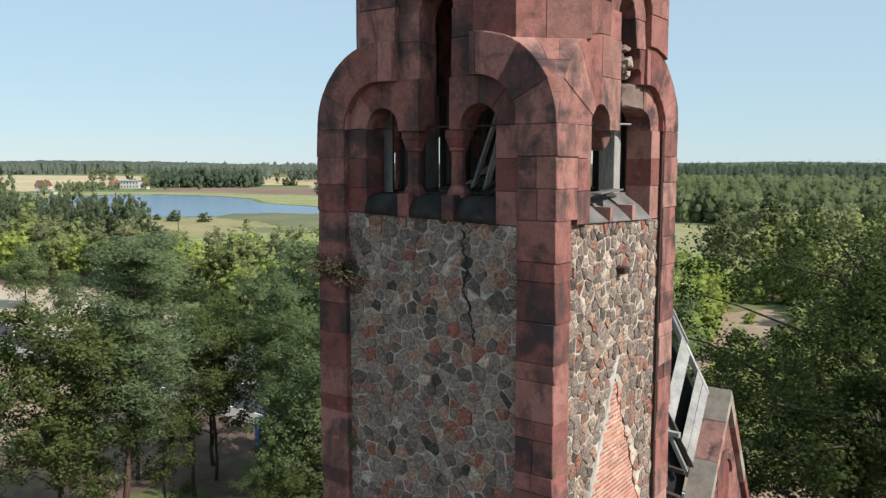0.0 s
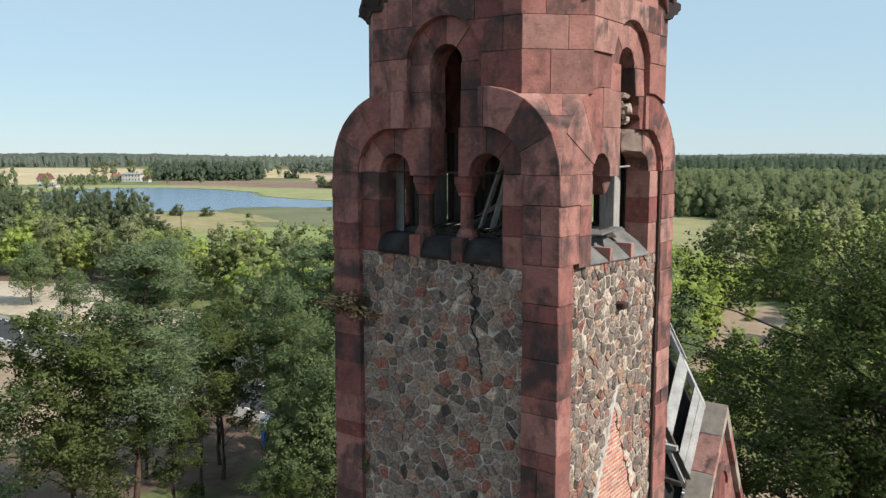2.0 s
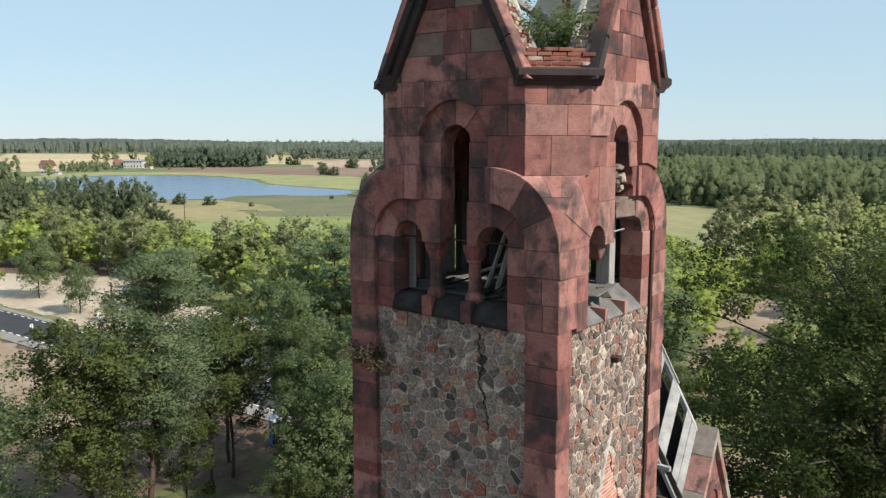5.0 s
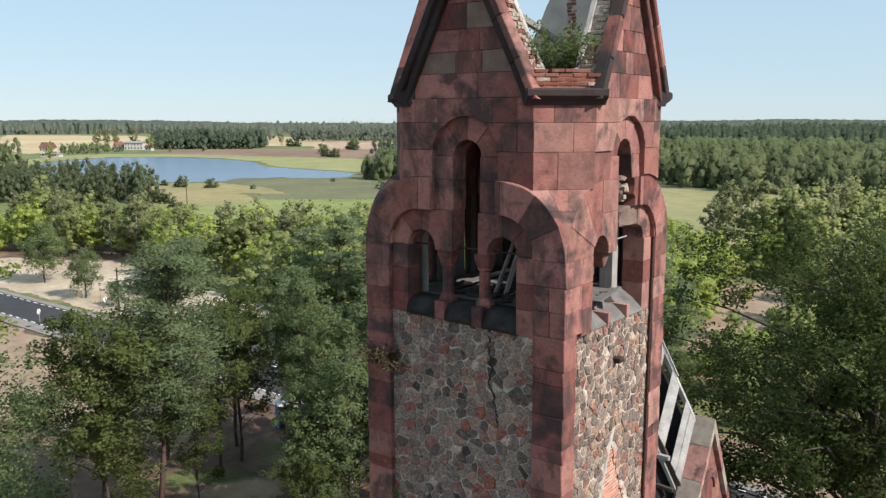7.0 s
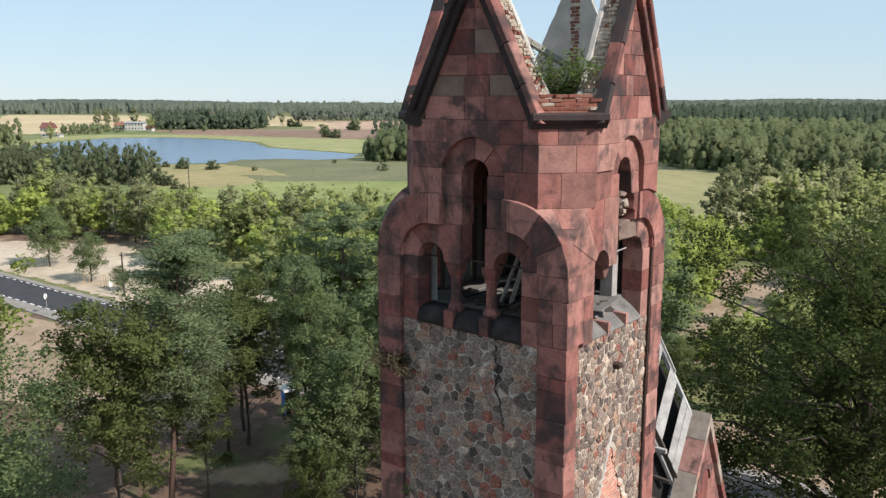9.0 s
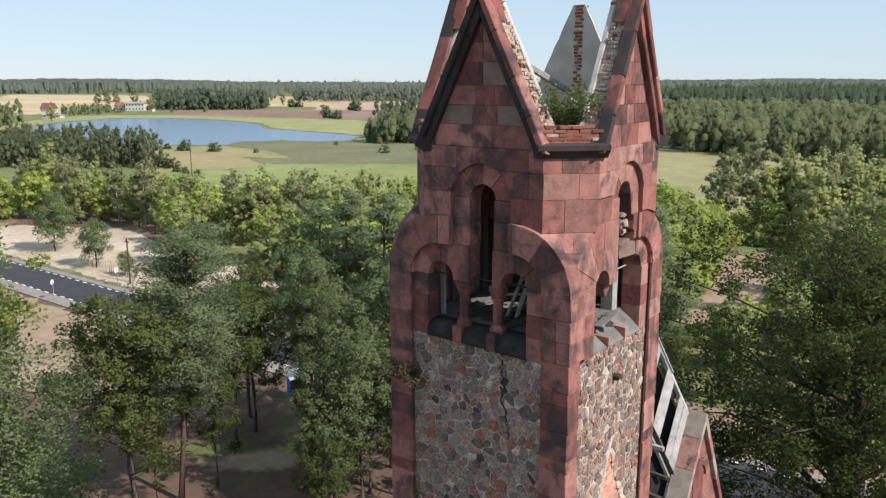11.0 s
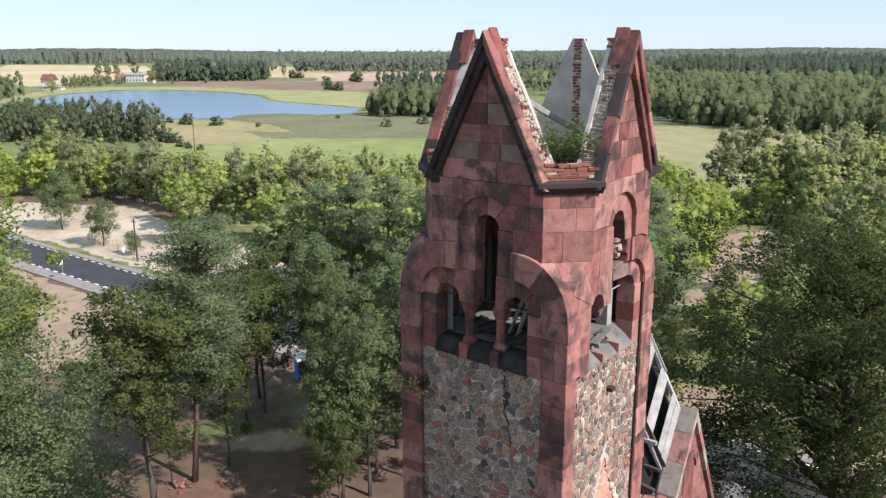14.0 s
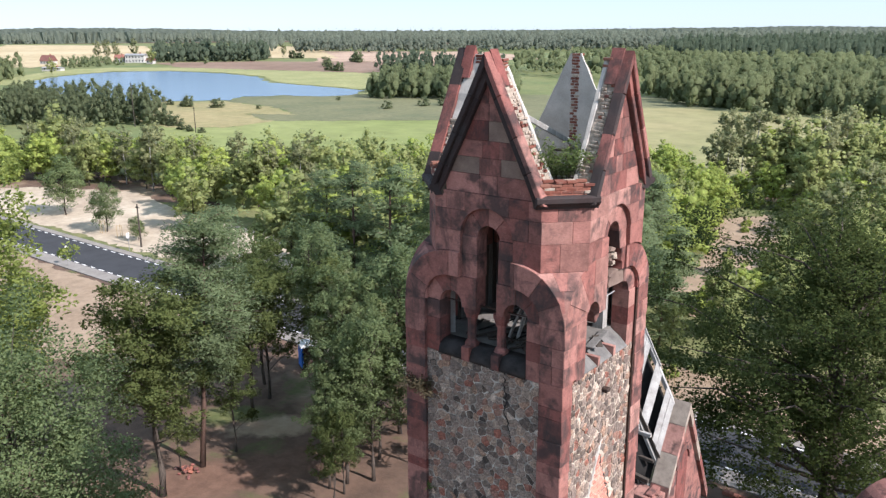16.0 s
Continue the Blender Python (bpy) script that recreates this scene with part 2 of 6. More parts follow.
M_WOODS2 = leaves("far_conifers", (0.10, 0.138, 0.09), (0.155, 0.19, 0.122), (0.19, 0.215, 0.13), mottle=1.6)
M_DARKWOOD = leaves("dark_wood", (0.135, 0.17, 0.092), (0.21, 0.24, 0.125), (0.26, 0.265, 0.135), mottle=1.6)
M_MIDLEAF = leaves("grey_green_leaves", (0.25, 0.295, 0.12), (0.45, 0.485, 0.19), (0.57, 0.54, 0.235), mottle=3)
# distance haze is put into this leaf colour: paler and greyer than nearer woods
M_HAZYFOREST = leaves("hazy_far_forest", (0.185, 0.22, 0.17), (0.25, 0.28, 0.21), (0.28, 0.30, 0.22), mottle=0.5)
M_YOUNGOAK = leaves("young_oak_leaves", (0.098, 0.13, 0.047), (0.215, 0.255, 0.088), (0.33, 0.31, 0.12), mottle=6)
M_YELLOWOAK = leaves("yellowing_oak_leaves", (0.11, 0.145, 0.05), (0.245, 0.285, 0.10), (0.36, 0.335, 0.13), mottle=6)
M_NEARALDER = leaves("grey_alder_leaves", (0.153, 0.212, 0.096), (0.325, 0.390, 0.179), (0.442, 0.474, 0.227), mottle=6)
M_LIME = leaves("lime_leaves", (0.175, 0.235, 0.06), (0.38, 0.435, 0.125), (0.53, 0.51, 0.19), mottle=5)
M_SHRUB = leaves("shrub_leaves", (0.095, 0.14, 0.047), (0.23, 0.295, 0.10), (0.40, 0.41, 0.155))
M_DRY = leaves("dry_grass", (0.085, 0.07, 0.042), (0.15, 0.125, 0.075), (0.20, 0.17, 0.10))


# ---- building blocks ----
def mesh_ob(name, verts, faces, mat, parent=None, label="", smooth=False):
    me = bpy.data.meshes.new(name)
    me.from_pydata(verts, [], faces)
    me.materials.append(mat)
    if smooth:
        me.polygons.foreach_set("use_smooth", [True] * len(me.polygons))
    me.update()
    ob = new(name, me)
    ob.parent = parent
    return tagged(ob, label)


def part(name, bm, mat, parent=None, label="", smooth=False):
    me = bpy.data.meshes.new(name)
    bmesh.ops.recalc_face_normals(bm, faces=bm.faces)
    bm.to_mesh(me)
    bm.free()
    me.materials.append(mat)
    if smooth:
        me.polygons.foreach_set("use_smooth", [True] * len(me.polygons))
    ob = new(name, me)
    ob.parent = parent
    return tagged(ob, label)


def thing(name, at, label, category, group="", kind=""):
    ob = new(name)
    ob.location = at
    ob.empty_display_size = 0.2
    return tagged(ob, label, category, group, kind)


def add_box(bm, lo, hi, m=None, bevel=0.0, jitter=0.0, rng=None):
    """A box from corner to corner, turned by m, with broken edges if bevel is given."""
    got = bmesh.ops.create_cube(bm, size=1.0)["verts"]
    for v in got:
        v.co = Vector([(l + h) / 2 + c * (h - l) + (rng.uniform(-jitter, jitter) if rng else 0) for c, l, h in zip(v.co, lo, hi)])
    if bevel:
        edges = list({e for v in got for e in v.link_edges})
        got = [v for v in bmesh.ops.bevel(bm, geom=edges, offset=bevel, segments=1, affect="EDGES")["verts"]]
        got = list(set(got))
    if m is not None:
        bmesh.ops.transform(bm, matrix=m, verts=got)
    return got


def box(name, lo, hi, mat, parent=None, m=None, bevel=0.0, label=""):
    bm = bmesh.new()
    add_box(bm, lo, hi, m, bevel)
    return part(name, bm, mat, parent, label)


def beam(name, p, q, w, h, mat, parent=None, label="", bevel=0.01):
    """A squared timber from p to q."""
    p, q = Vector(p), Vector(q)
    m = Matrix.Translation(p) @ (q - p).to_track_quat("Z", "Y").to_matrix().to_4x4()
    return box(name, (-w / 2, -h / 2, 0), (w / 2, h / 2, (q - p).length), mat, parent, m, bevel, label)


def tube(bm, pts, radii, sides=8):
    """A tapered round limb along points."""
    rings = []
    for i, (p, r) in enumerate(zip(pts, radii)):
        d = (Vector(pts[min(i + 1, len(pts) - 1)]) - Vector(pts[max(i - 1, 0)])).normalized()
        q = d.to_track_quat("Z", "Y").to_matrix()
        rings.append([bm.verts.new(Vector(p) + q @ Vector((r * math.cos(t), r * math.sin(t), 0))) for t in [2 * math.pi * j / sides for j in range(sides)]])
    for a, b in zip(rings, rings[1:]):
        for j in range(sides):
            bm.faces.new((a[j], a[(j + 1) % sides], b[(j + 1) % sides], b[j]))
    bm.faces.new(rings[-1])
    bm.faces.new(rings[0][::-1])


HALF = 2.35                      # half the tower's width
TURNS = [Matrix.Rotation(radians(90 * k), 4, "Z") for k in range(4)]   # front, right, back and far face


def shrink(poly, g):
    """A polygon with each edge moved inwards by g; poly runs counter-clockwise."""
    n, out = len(poly), []
    for i in range(n):
        p, c, q = Vector(poly[i - 1]), Vector(poly[i]), Vector(poly[(i + 1) % n])
        d0, d1 = (c - p).normalized(), (q - c).normalized()
        n0, n1 = Vector((-d0.y, d0.x)), Vector((-d1.y, d1.x))
        k = max(0.35, 1 + n0.dot(n1))
        out.append(c + (n0 + n1) * (g / k))
    return out


def prism(poly, d0, d1, gap=0.006, bevel=0.014, off=HALF, wob=0.0, rng=None):
    """Vertices and faces of a worked stone: a polygon of the wall face (u, z), from depth d0 to d1 behind the face."""
    area = sum(a[0] * b[1] - b[0] * a[1] for a, b in zip(poly, list(poly[1:]) + [poly[0]]))
    poly = list(poly) if area > 0 else list(poly)[::-1]
    back = shrink(poly, gap)
    front = shrink(poly, gap + bevel)
    n = len(back)
    w = lambda: rng.uniform(-wob, wob) if rng else 0.0
    deep = min(d0 + 0.06, d1 - 0.01)
    verts = [(p.x, -off + d0 + w(), p.y) for p in front] + [(p.x, -off + d0 + bevel, p.y) for p in back]
    verts += [(p.x, -off + deep, p.y) for p in back] + [(p[0], -off + deep + 0.005, p[1]) for p in poly] + [(p[0], -off + d1, p[1]) for p in poly]
    faces = [tuple(range(n)), tuple(range(5 * n - 1, 4 * n - 1, -1))]
    for r in range(0, 4 * n, n):
        for i in range(n):
            j = (i + 1) % n
            faces.append((r + i, r + n + i, r + n + j, r + j))
    return verts, faces


def arc(cx, cz, r, a0, a1, n=6):
    return [(cx + r * math.cos(radians(a0 + (a1 - a0) * i / n)), cz + r * math.sin(radians(a0 + (a1 - a0) * i / n))) for i in range(n + 1)]


def flip(poly):
    return [(-u, z) for u, z in poly]


def rect(u0, u1, z0, z1):
    return [(u0, z0), (u1, z0), (u1, z1), (u0, z1)]


rng = random.Random(7)

# ---- the tower ----
Z0, ZS, ZU, ZE = 21.14, 22.52, 23.90, 25.40     # top of the rubble, springing, foot of the octagon, eaves
CU, R0, R1, R2 = 0.95, 0.33, 0.75, 1.38          # small arches: centre, opening, inner ring, outer ring
WZ, W0, W1 = 24.32, 0.31, 0.75                   # tall window: springing, opening, ring
CH, HALF_U = 1.50, 2.31                          # the octagon: half its face, and the face's distance from its middle
SHIFT = [0.10, 0.05, -0.10, -0.05]               # the octagon stands a little off the shaft's middle
UP = [Matrix.Translation((0.10, 0.05, 0)) @ m for m in TURNS]

def head(k, u):
    """Height of the rubble's head, which sinks slightly along the wall."""
    return (21.14 - 0.030 * (u + 1.7)) if k != 1 else (21.06 - 0.030 * (u + 1.7))


tower = thing("church_tower", (0, 0, 0), "ruined red sandstone and fieldstone church tower without its spire", "tower")


def stone(name, poly, d0, d1, k, mat, gap=0.0026, bevel=0.006, wob=0.006, label="", up=False):
    d0 = d0 + rng.uniform(-0.006, 0.006)
    v, f = prism(poly, d0, d1, gap, bevel, HALF_U if up else HALF, wob, rng)
    ob = mesh_ob(name, v, f, mat, tower, label)
    ob.matrix_local = UP[k] if up else TURNS[k]
    return ob


def belfry_face(k, ruined):
    """One face of the belfry: stepped triple opening under rings of arch stones, and the octagon's wall above."""
    # the sunlit right face draws lighter stone, the shaded faces darker and sooty stone
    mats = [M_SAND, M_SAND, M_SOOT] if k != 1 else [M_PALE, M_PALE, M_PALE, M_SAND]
    for s in (1, -1):
        sgn = (lambda p: p) if s > 0 else flip
        broken = ruined and s > 0
        flush = ruined and s < 0
        sh = SHIFT[k] * s
        edge_u = CH + sh
        for a, b in ((Z0, 21.55), (21.55, 22.03), (22.03, ZS)):
            poly = sgn(rect(1.28, 1.70, a, b))
            if a == Z0:
                poly = [(u, head(k, u) if z == Z0 else z) for u, z in poly]
            stone("jamb_stone", poly, 0.0 if flush else 0.085, 0.55, k, rng.choice(mats))
        for a, b in ((0, 48), (48, 90)) if not flush else ():
            stone("arch_stone", sgn(arc(CU, ZS, R1, a, b) + arc(CU, ZS, R0, b, a)), 0.11, 0.55, k, rng.choice(mats))
        if broken:
            stone("arch_stone", [(0.95, 23.27), (0.30, 23.27), (0.12, 23.20), (0.10, 23.02), (0.14, 22.88), (0.50, 22.86), (0.95, 22.85)], 0.13, 0.52, k, M_GREYSTONE, wob=0.03, bevel=0.03, label="broken grey arch stone left hanging")
        else:
            stone("spandrel_stone", sgn([(0.95, 23.27), (0.30 + sh, 23.27), (0.30 + sh, 22.47), (0.62, 22.47)] + arc(CU, ZS, R0, 180, 90)), 0.003 if flush else 0.11, 0.55, k, rng.choice(mats))
        for a, b in ((0, 27), (27, 57), (57, 90)):
            stone("arch_stone", sgn(arc(CU, ZS, R2, a, b) + arc(CU, ZS, R0 if flush else R1, b, a)), 0.0, 0.7, k, rng.choice(mats))
        stone("ashlar_block", sgn([(W1 + sh, 23.27), (0.95, 23.27), (0.95, ZU), (W1 + sh, ZU)]), 0.0, 0.55, k, rng.choice(mats))
        # jambs and ring of the tall window
        if broken:
            stone("jamb_stone", [(0.58, 23.27), (W1, 23.27), (W1, 23.85), (0.50, 23.85), (0.55, 23.7), (0.50, 23.52), (0.62, 23.45)], 0.12, 0.5, k, M_SOOT, wob=0.02, up=True, label="torn jamb stone")
            for u0, z0, w, h, d in ((0.50, 23.62, 0.17, 0.12, 0.22), (0.36, 23.50, 0.13, 0.13, 0.28), (0.24, 23.70, 0.12, 0.09, 0.30), (0.46, 23.44, 0.10, 0.09, 0.30), (0.30, 23.84, 0.14, 0.07, 0.24)):
                ragged = [(u0 + w * math.cos(q) * rng.uniform(0.6, 1.1), z0 + h * math.sin(q) * rng.uniform(0.6, 1.1)) for q in [0.9 * n for n in range(7)]]
                stone("rubble_core", ragged, d, 0.55, k, rng.choice((M_RUBBLE, M_GREYSTONE, M_GREYSTONE)), wob=0.04, bevel=0.02, up=True, label="torn pale mortar core of the jamb")
            stone("jamb_stone", [(0.42, 23.85), (W1, 23.85), (W1, WZ), (0.33, WZ), (0.36, 24.1)], 0.12, 0.5, k, M_SAND, wob=0.02, up=True)
        else:
            stone("jamb_stone", sgn(rect(0.30, W1, 23.27, 23.87)), 0.064 if flush else 0.08, 0.5, k, rng.choice(mats), up=True)
            stone("jamb_stone", sgn(rect(W0, W1, 23.87, WZ)), 0.08, 0.5, k, rng.choice(mats), up=True)
        for a, b in ((0, 50), (50, 90)):
            stone("arch_stone", sgn(arc(0, WZ, W1, a, b) + arc(0, WZ, W0, b, a)), 0.11, 0.55, k, rng.choice(mats), up=True)
        # wall of the octagon
        end = math.degrees(math.acos(min(1.0, (edge_u - CU) / R2)))
        lo = [(u - sh, z) for u, z in arc(CU, ZS, R2, 90, end, 5)]
        stone("ashlar_block", sgn([(W1, ZU)] + lo + [(CH, 24.43), (0.742, 24.43), (W1, WZ)]), 0.05 if flush else 0.0, 0.5, k, rng.choice(mats), up=True)
        t2 = math.degrees(math.asin((24.43 - WZ) / W1))
        t3 = math.degrees(math.asin((24.95 - WZ) / W1))
        ring = arc(0, WZ, W1, t3, t2)
        j = 1.16 if s > 0 else 1.02
        stone("ashlar_block", sgn(ring + [(j, 24.43), (j, 24.95)]), 0.0, 0.5, k, rng.choice(mats), up=True)
        stone("ashlar_block", sgn(rect(j, CH, 24.43, 24.95)), 0.0, 0.5, k, rng.choice(mats), up=True)
        stone("ashlar_block", sgn(rect(0.62, 1.16, 24.95, ZE)), 0.0, 0.5, k, rng.choice(mats), up=True)
        stone("ashlar_block", sgn(rect(1.16, CH, 24.95, ZE)), 0.0, 0.5, k, rng.choice(mats), up=True)
    stone("ashlar_block", [(-0.62, 24.95), (-0.407, 24.95)] + arc(0, WZ, W1, 180 - t3, t3, 10)[1:-1] + [(0.407, 24.95), (0.62, 24.95), (0.62, ZE), (-0.62, ZE)], 0.0, 0.5, k, mats[0], up=True)
    # sills between the pedestals, sloping outwards
    for u0, u1 in ((-1.28, -0.51), (-0.37, 0.37), (0.51, 1.28)) if ruined else ((-1.28, -0.56), (-0.32, 0.32), (0.56, 1.28)):
        if ruined:
            prof = lambda u: ((0.05, head(k, u)), (0.05, head(k, u) + 0.02), (0.07, head(k, u) + 0.035), (0.28, 21.21), (0.50, 21.36), (0.60, 21.425), (0.60, Z0 - 0.15))
        else:
            prof = lambda u: ((0.04, head(k, u)), (0.035, head(k, u) + 0.10), (0.07, head(k, u) + 0.19), (0.15, 21.40), (0.28, 21.45), (0.55, 21.46), (0.55, Z0 - 0.15))
        v = [(u, -HALF + d, z) for u in (u0, u1) for d, z in prof(u)]
        f = [(6, 5, 4, 3, 2, 1, 0), (7, 8, 9, 10, 11, 12, 13)] + [(i, (i + 1) % 7, 7 + (i + 1) % 7, 7 + i) for i in range(7)]
        mesh_ob("sill", v, f, M_GREYSILL if ruined else M_SILL, tower, "worn grey sloping sill" if ruined else "rounded near-black stone sill", not ruined).matrix_local = TURNS[k]
    for s in (1, -1):
        half_w, tip = (0.06, 21.26) if ruined else (0.115, 21.47)
        # pedestals: sunlit tone on the right face, sooty stone on the others
        stone("pedestal", rect(s * 0.44 - half_w, s * 0.44 + half_w, head(k, s * 0.44), tip), 0.03 if ruined else 0.015, 0.40 if ruined else 0.55, k, M_PALE if ruined else M_SOOT)
        if not ruined:
            belfry_column(s * 0.44, k)
    if ruined:
        v, f = prism([(-0.62, 22.47), (-0.30, 22.47), (-0.34, 22.36), (-0.42, 22.22), (-0.52, 22.16), (-0.58, 22.3)], 0.14, 0.46, 0.0, 0.02, HALF, 0.02, rng)
        mesh_ob("capital", v, f, M_SAND, tower, "broken capital left hanging").matrix_local = TURNS[k]


def belfry_column(u, k):
    """A stout octagonal shaft with a flaring capital and a moulded base."""
    bm = bmesh.new()
    prof = [(0.18, 21.40), (0.18, 21.50), (0.15, 21.56), (0.115, 21.61), (0.11, 22.14), (0.15, 22.16), (0.15, 22.20), (0.135, 22.21)]
    rings = [[bm.verts.new((u + r * math.cos(radians(22.5 + 45 * j)), -HALF + 0.32 + r * math.sin(radians(22.5 + 45 * j)), z)) for j in range(8)] for r, z in prof]
    for a, b in zip(rings, rings[1:]):
        for j in range(8):
            bm.faces.new((a[j], a[(j + 1) % 8], b[(j + 1) % 8], b[j]))
    bm.faces.new(rings[0][::-1])
    bm.faces.new(rings[-1])
    col = part("column", bm, M_SOOT, tower, "octagonal sandstone shaft")
    bm = bmesh.new()
    prof = [(0.125, 22.205), (0.14, 22.24), (0.165, 22.33), (0.178, 22.35), (0.178, 22.465)]
    rings = [[bm.verts.new((u + r * x, -HALF + 0.32 + r * y, z)) for x, y in ((-1, -0.6), (-0.6, -1), (0.6, -1), (1, -0.6), (1, 0.6), (0.6, 1), (-0.6, 1), (-1, 0.6))] for r, z in prof]
    for a, b in zip(rings, rings[1:]):
        for j in range(8):
            bm.faces.new((a[j], a[(j + 1) % 8], b[(j + 1) % 8], b[j]))
    bm.faces.new(rings[0][::-1])
    bm.faces.new(rings[-1])
    cap = part("capital", bm, M_SOOT, col)
    col.matrix_local = TURNS[k]


GREY_BLOCKS = ((3, 1), (1, 0), (1, 2))
APEX, EAVE_U, EAVE_Z = 28.66, 1.65, 25.38
SLOPE = Vector((-EAVE_U, APEX - EAVE_Z)).normalized()
INN = Vector((-SLOPE.y, -SLOPE.x)) if SLOPE.x > 0 else Vector((-SLOPE.y, SLOPE.x))     # into the gable from its right slope


def rake(z):
    """Half the gable's width at height z."""
    return EAVE_U * (APEX - z) / (APEX - EAVE_Z)


def gable(k):
    """A steep gable: ashlar, raking coping, and behind it torn brickwork with plaster on its inner face."""
    # lighter sunlit tone mixed in on the right gable only
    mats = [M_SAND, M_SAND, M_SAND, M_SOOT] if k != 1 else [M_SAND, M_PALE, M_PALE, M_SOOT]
    z, row = ZE, 0
    while z < APEX - 0.9:
        h = 0.40 if row % 3 else 0.46
        b, t = rake(z) - 0.33, max(0.05, rake(z + h) - 0.33)
        n = max(1, round(b * 1.9))
        cuts = [-1] + sorted((2 * (i + 1) / (n + 1) - 1) + rng.uniform(-0.16, 0.16) for i in range(n)) + [1]
        for c0, c1 in zip(cuts, cuts[1:]):
            if c1 - c0 < 0.1:
                continue
            l0, l1 = (-b, -t) if c0 == -1 else (c0 * t, c0 * t)
            r0, r1 = (b, t) if c1 == 1 else (c1 * t, c1 * t)
            stone("ashlar_block", [(l0, z), (r0, z), (r1, z + h), (l1, z + h)], 0.06, 0.40, k, M_GREYSTONE if k == 0 and (row, cuts.index(c0)) in GREY_BLOCKS else rng.choice(mats), up=True)
        z += h
        row += 1
    stone("ashlar_block", [(-0.30, z), (0.30, z), (0.13, 28.2), (-0.13, 28.2)] if k == 2 else [(-0.36, z), (0.36, z), (0, z + 0.8)], 0.08, 0.40, k, M_SOOT, up=True)
    # raking copings and the moulding under them
    length = math.hypot(EAVE_U, APEX - EAVE_Z)
    cuts = [0, 0.22, 0.45, 0.72, 1.0]
    for s in (1, -1):
        for c0, c1 in zip(cuts, cuts[1:]):
            if (k == 3 and s < 0 and c0 > 0.7) or (k == 2 and c0 > 0.4):
                continue
            p, q = Vector((EAVE_U, EAVE_Z)) + SLOPE * length * c0, Vector((EAVE_U, EAVE_Z)) + SLOPE * length * c1
            i0, i1, j0, j1, m0, m1 = p + INN * 0.15, q + INN * 0.15, p + INN * 0.145, q + INN * 0.145, p + INN * 0.30, q + INN * 0.30
            if c0 == 0:
                i0, p = Vector((EAVE_U - 0.18, EAVE_Z - 0.02)), Vector((EAVE_U, EAVE_Z - 0.02))
                j0, m0 = Vector((EAVE_U - 0.20, EAVE_Z - 0.03)), Vector((EAVE_U - 0.34, EAVE_Z - 0.03))
            if c1 == 1.0:
                i1, j1, m1 = Vector((0.0, APEX - 0.32)), Vector((0.0, APEX - 0.31)), Vector((0.0, APEX - 0.64))
            # sun and shade go into the stone's colour: lit slopes paler, others blackened
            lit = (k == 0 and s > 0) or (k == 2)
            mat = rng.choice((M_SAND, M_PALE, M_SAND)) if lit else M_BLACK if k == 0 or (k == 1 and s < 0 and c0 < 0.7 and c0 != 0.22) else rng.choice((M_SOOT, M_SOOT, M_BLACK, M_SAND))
            turn = (lambda g: g) if s > 0 else flip
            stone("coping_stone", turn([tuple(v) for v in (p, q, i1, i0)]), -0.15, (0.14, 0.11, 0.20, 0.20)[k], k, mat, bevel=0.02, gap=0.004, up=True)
            # blackest on the shaded front: soot, plus shade under the coping, as colour
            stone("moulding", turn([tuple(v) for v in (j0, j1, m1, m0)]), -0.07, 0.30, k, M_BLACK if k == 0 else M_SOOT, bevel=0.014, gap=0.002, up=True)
    # brick core and plastered inner face
    top = 28.50
    def torn(inset, hi, rough):
        """A gable outline with broken edges."""
        zs = [ZE + (hi - ZE) * i / 16 for i in range(17)]
        right = [(max(0.03, rake(q) - inset + rng.uniform(-rough, rough)), q) for q in zs]
        left = [(-max(0.03, rake(q) - inset + rng.uniform(-rough, rough)), q) for q in zs]
        return right + left[::-1]

    core = torn(-0.04 if k == 2 else 0.09, top, 0.035)
    t0, t1, t2 = (0.40, 0.60, 0.70) if k in (0, 3) else (0.24, 0.44, 0.56) if k == 1 else (0.32, 0.36, 0.44)
    stone("brick_core", core, (0.15, 0.12, 0.30, 0.21)[k], t1, k, M_PLASTER if k == 3 else M_RUBBLE, bevel=0.01, label="torn brick core in pale mortar", up=True)
    stone("plaster", torn(-0.07 if k == 2 else 0.06, top, 0.012), t1 + 0.005, t2, k, M_PLASTER, bevel=0.02, label="pale grey plastered inner face", up=True)
    # torn brick ends along both slopes
    z = 25.65
    while z < 28.2:
        for s in (1, -1) if k != 2 and not (k == 3 and z > 26.9) else ():
            for dd in (0.21, 0.30, 0.39, 0.48, 0.55) if k in (0, 3) else (0.19, 0.28, 0.37):
                if rng.random() < 0.75:
                    u = rake(z) - 0.185 + rng.uniform(-0.02, 0.045)
                    brick(Vector((s * u, -HALF_U + dd + rng.uniform(-0.02, 0.02), z)), k, 0, M_RUBBLE if rng.random() < (0.72 if k != 1 else 0.85) else M_BRICK, 0.0, 0.95, True)
        z += 0.077
    # the scar of the cross wall in the middle of the inner face
    z = 26.0
    while z < top - 0.02:
        for du in (-0.035, 0.045) if row % 2 else (-0.06, 0.06):
            if rng.random() < 0.9:
                brick(Vector((du + rng.uniform(-0.01, 0.01), -HALF_U + t2 - 0.105 + rng.uniform(-0.01, 0.012), z)), k, 90, M_BRICK if rng.random() < 0.85 else M_RUBBLE, 0.0, 0.98, True)
        row += 1
        z += 0.077


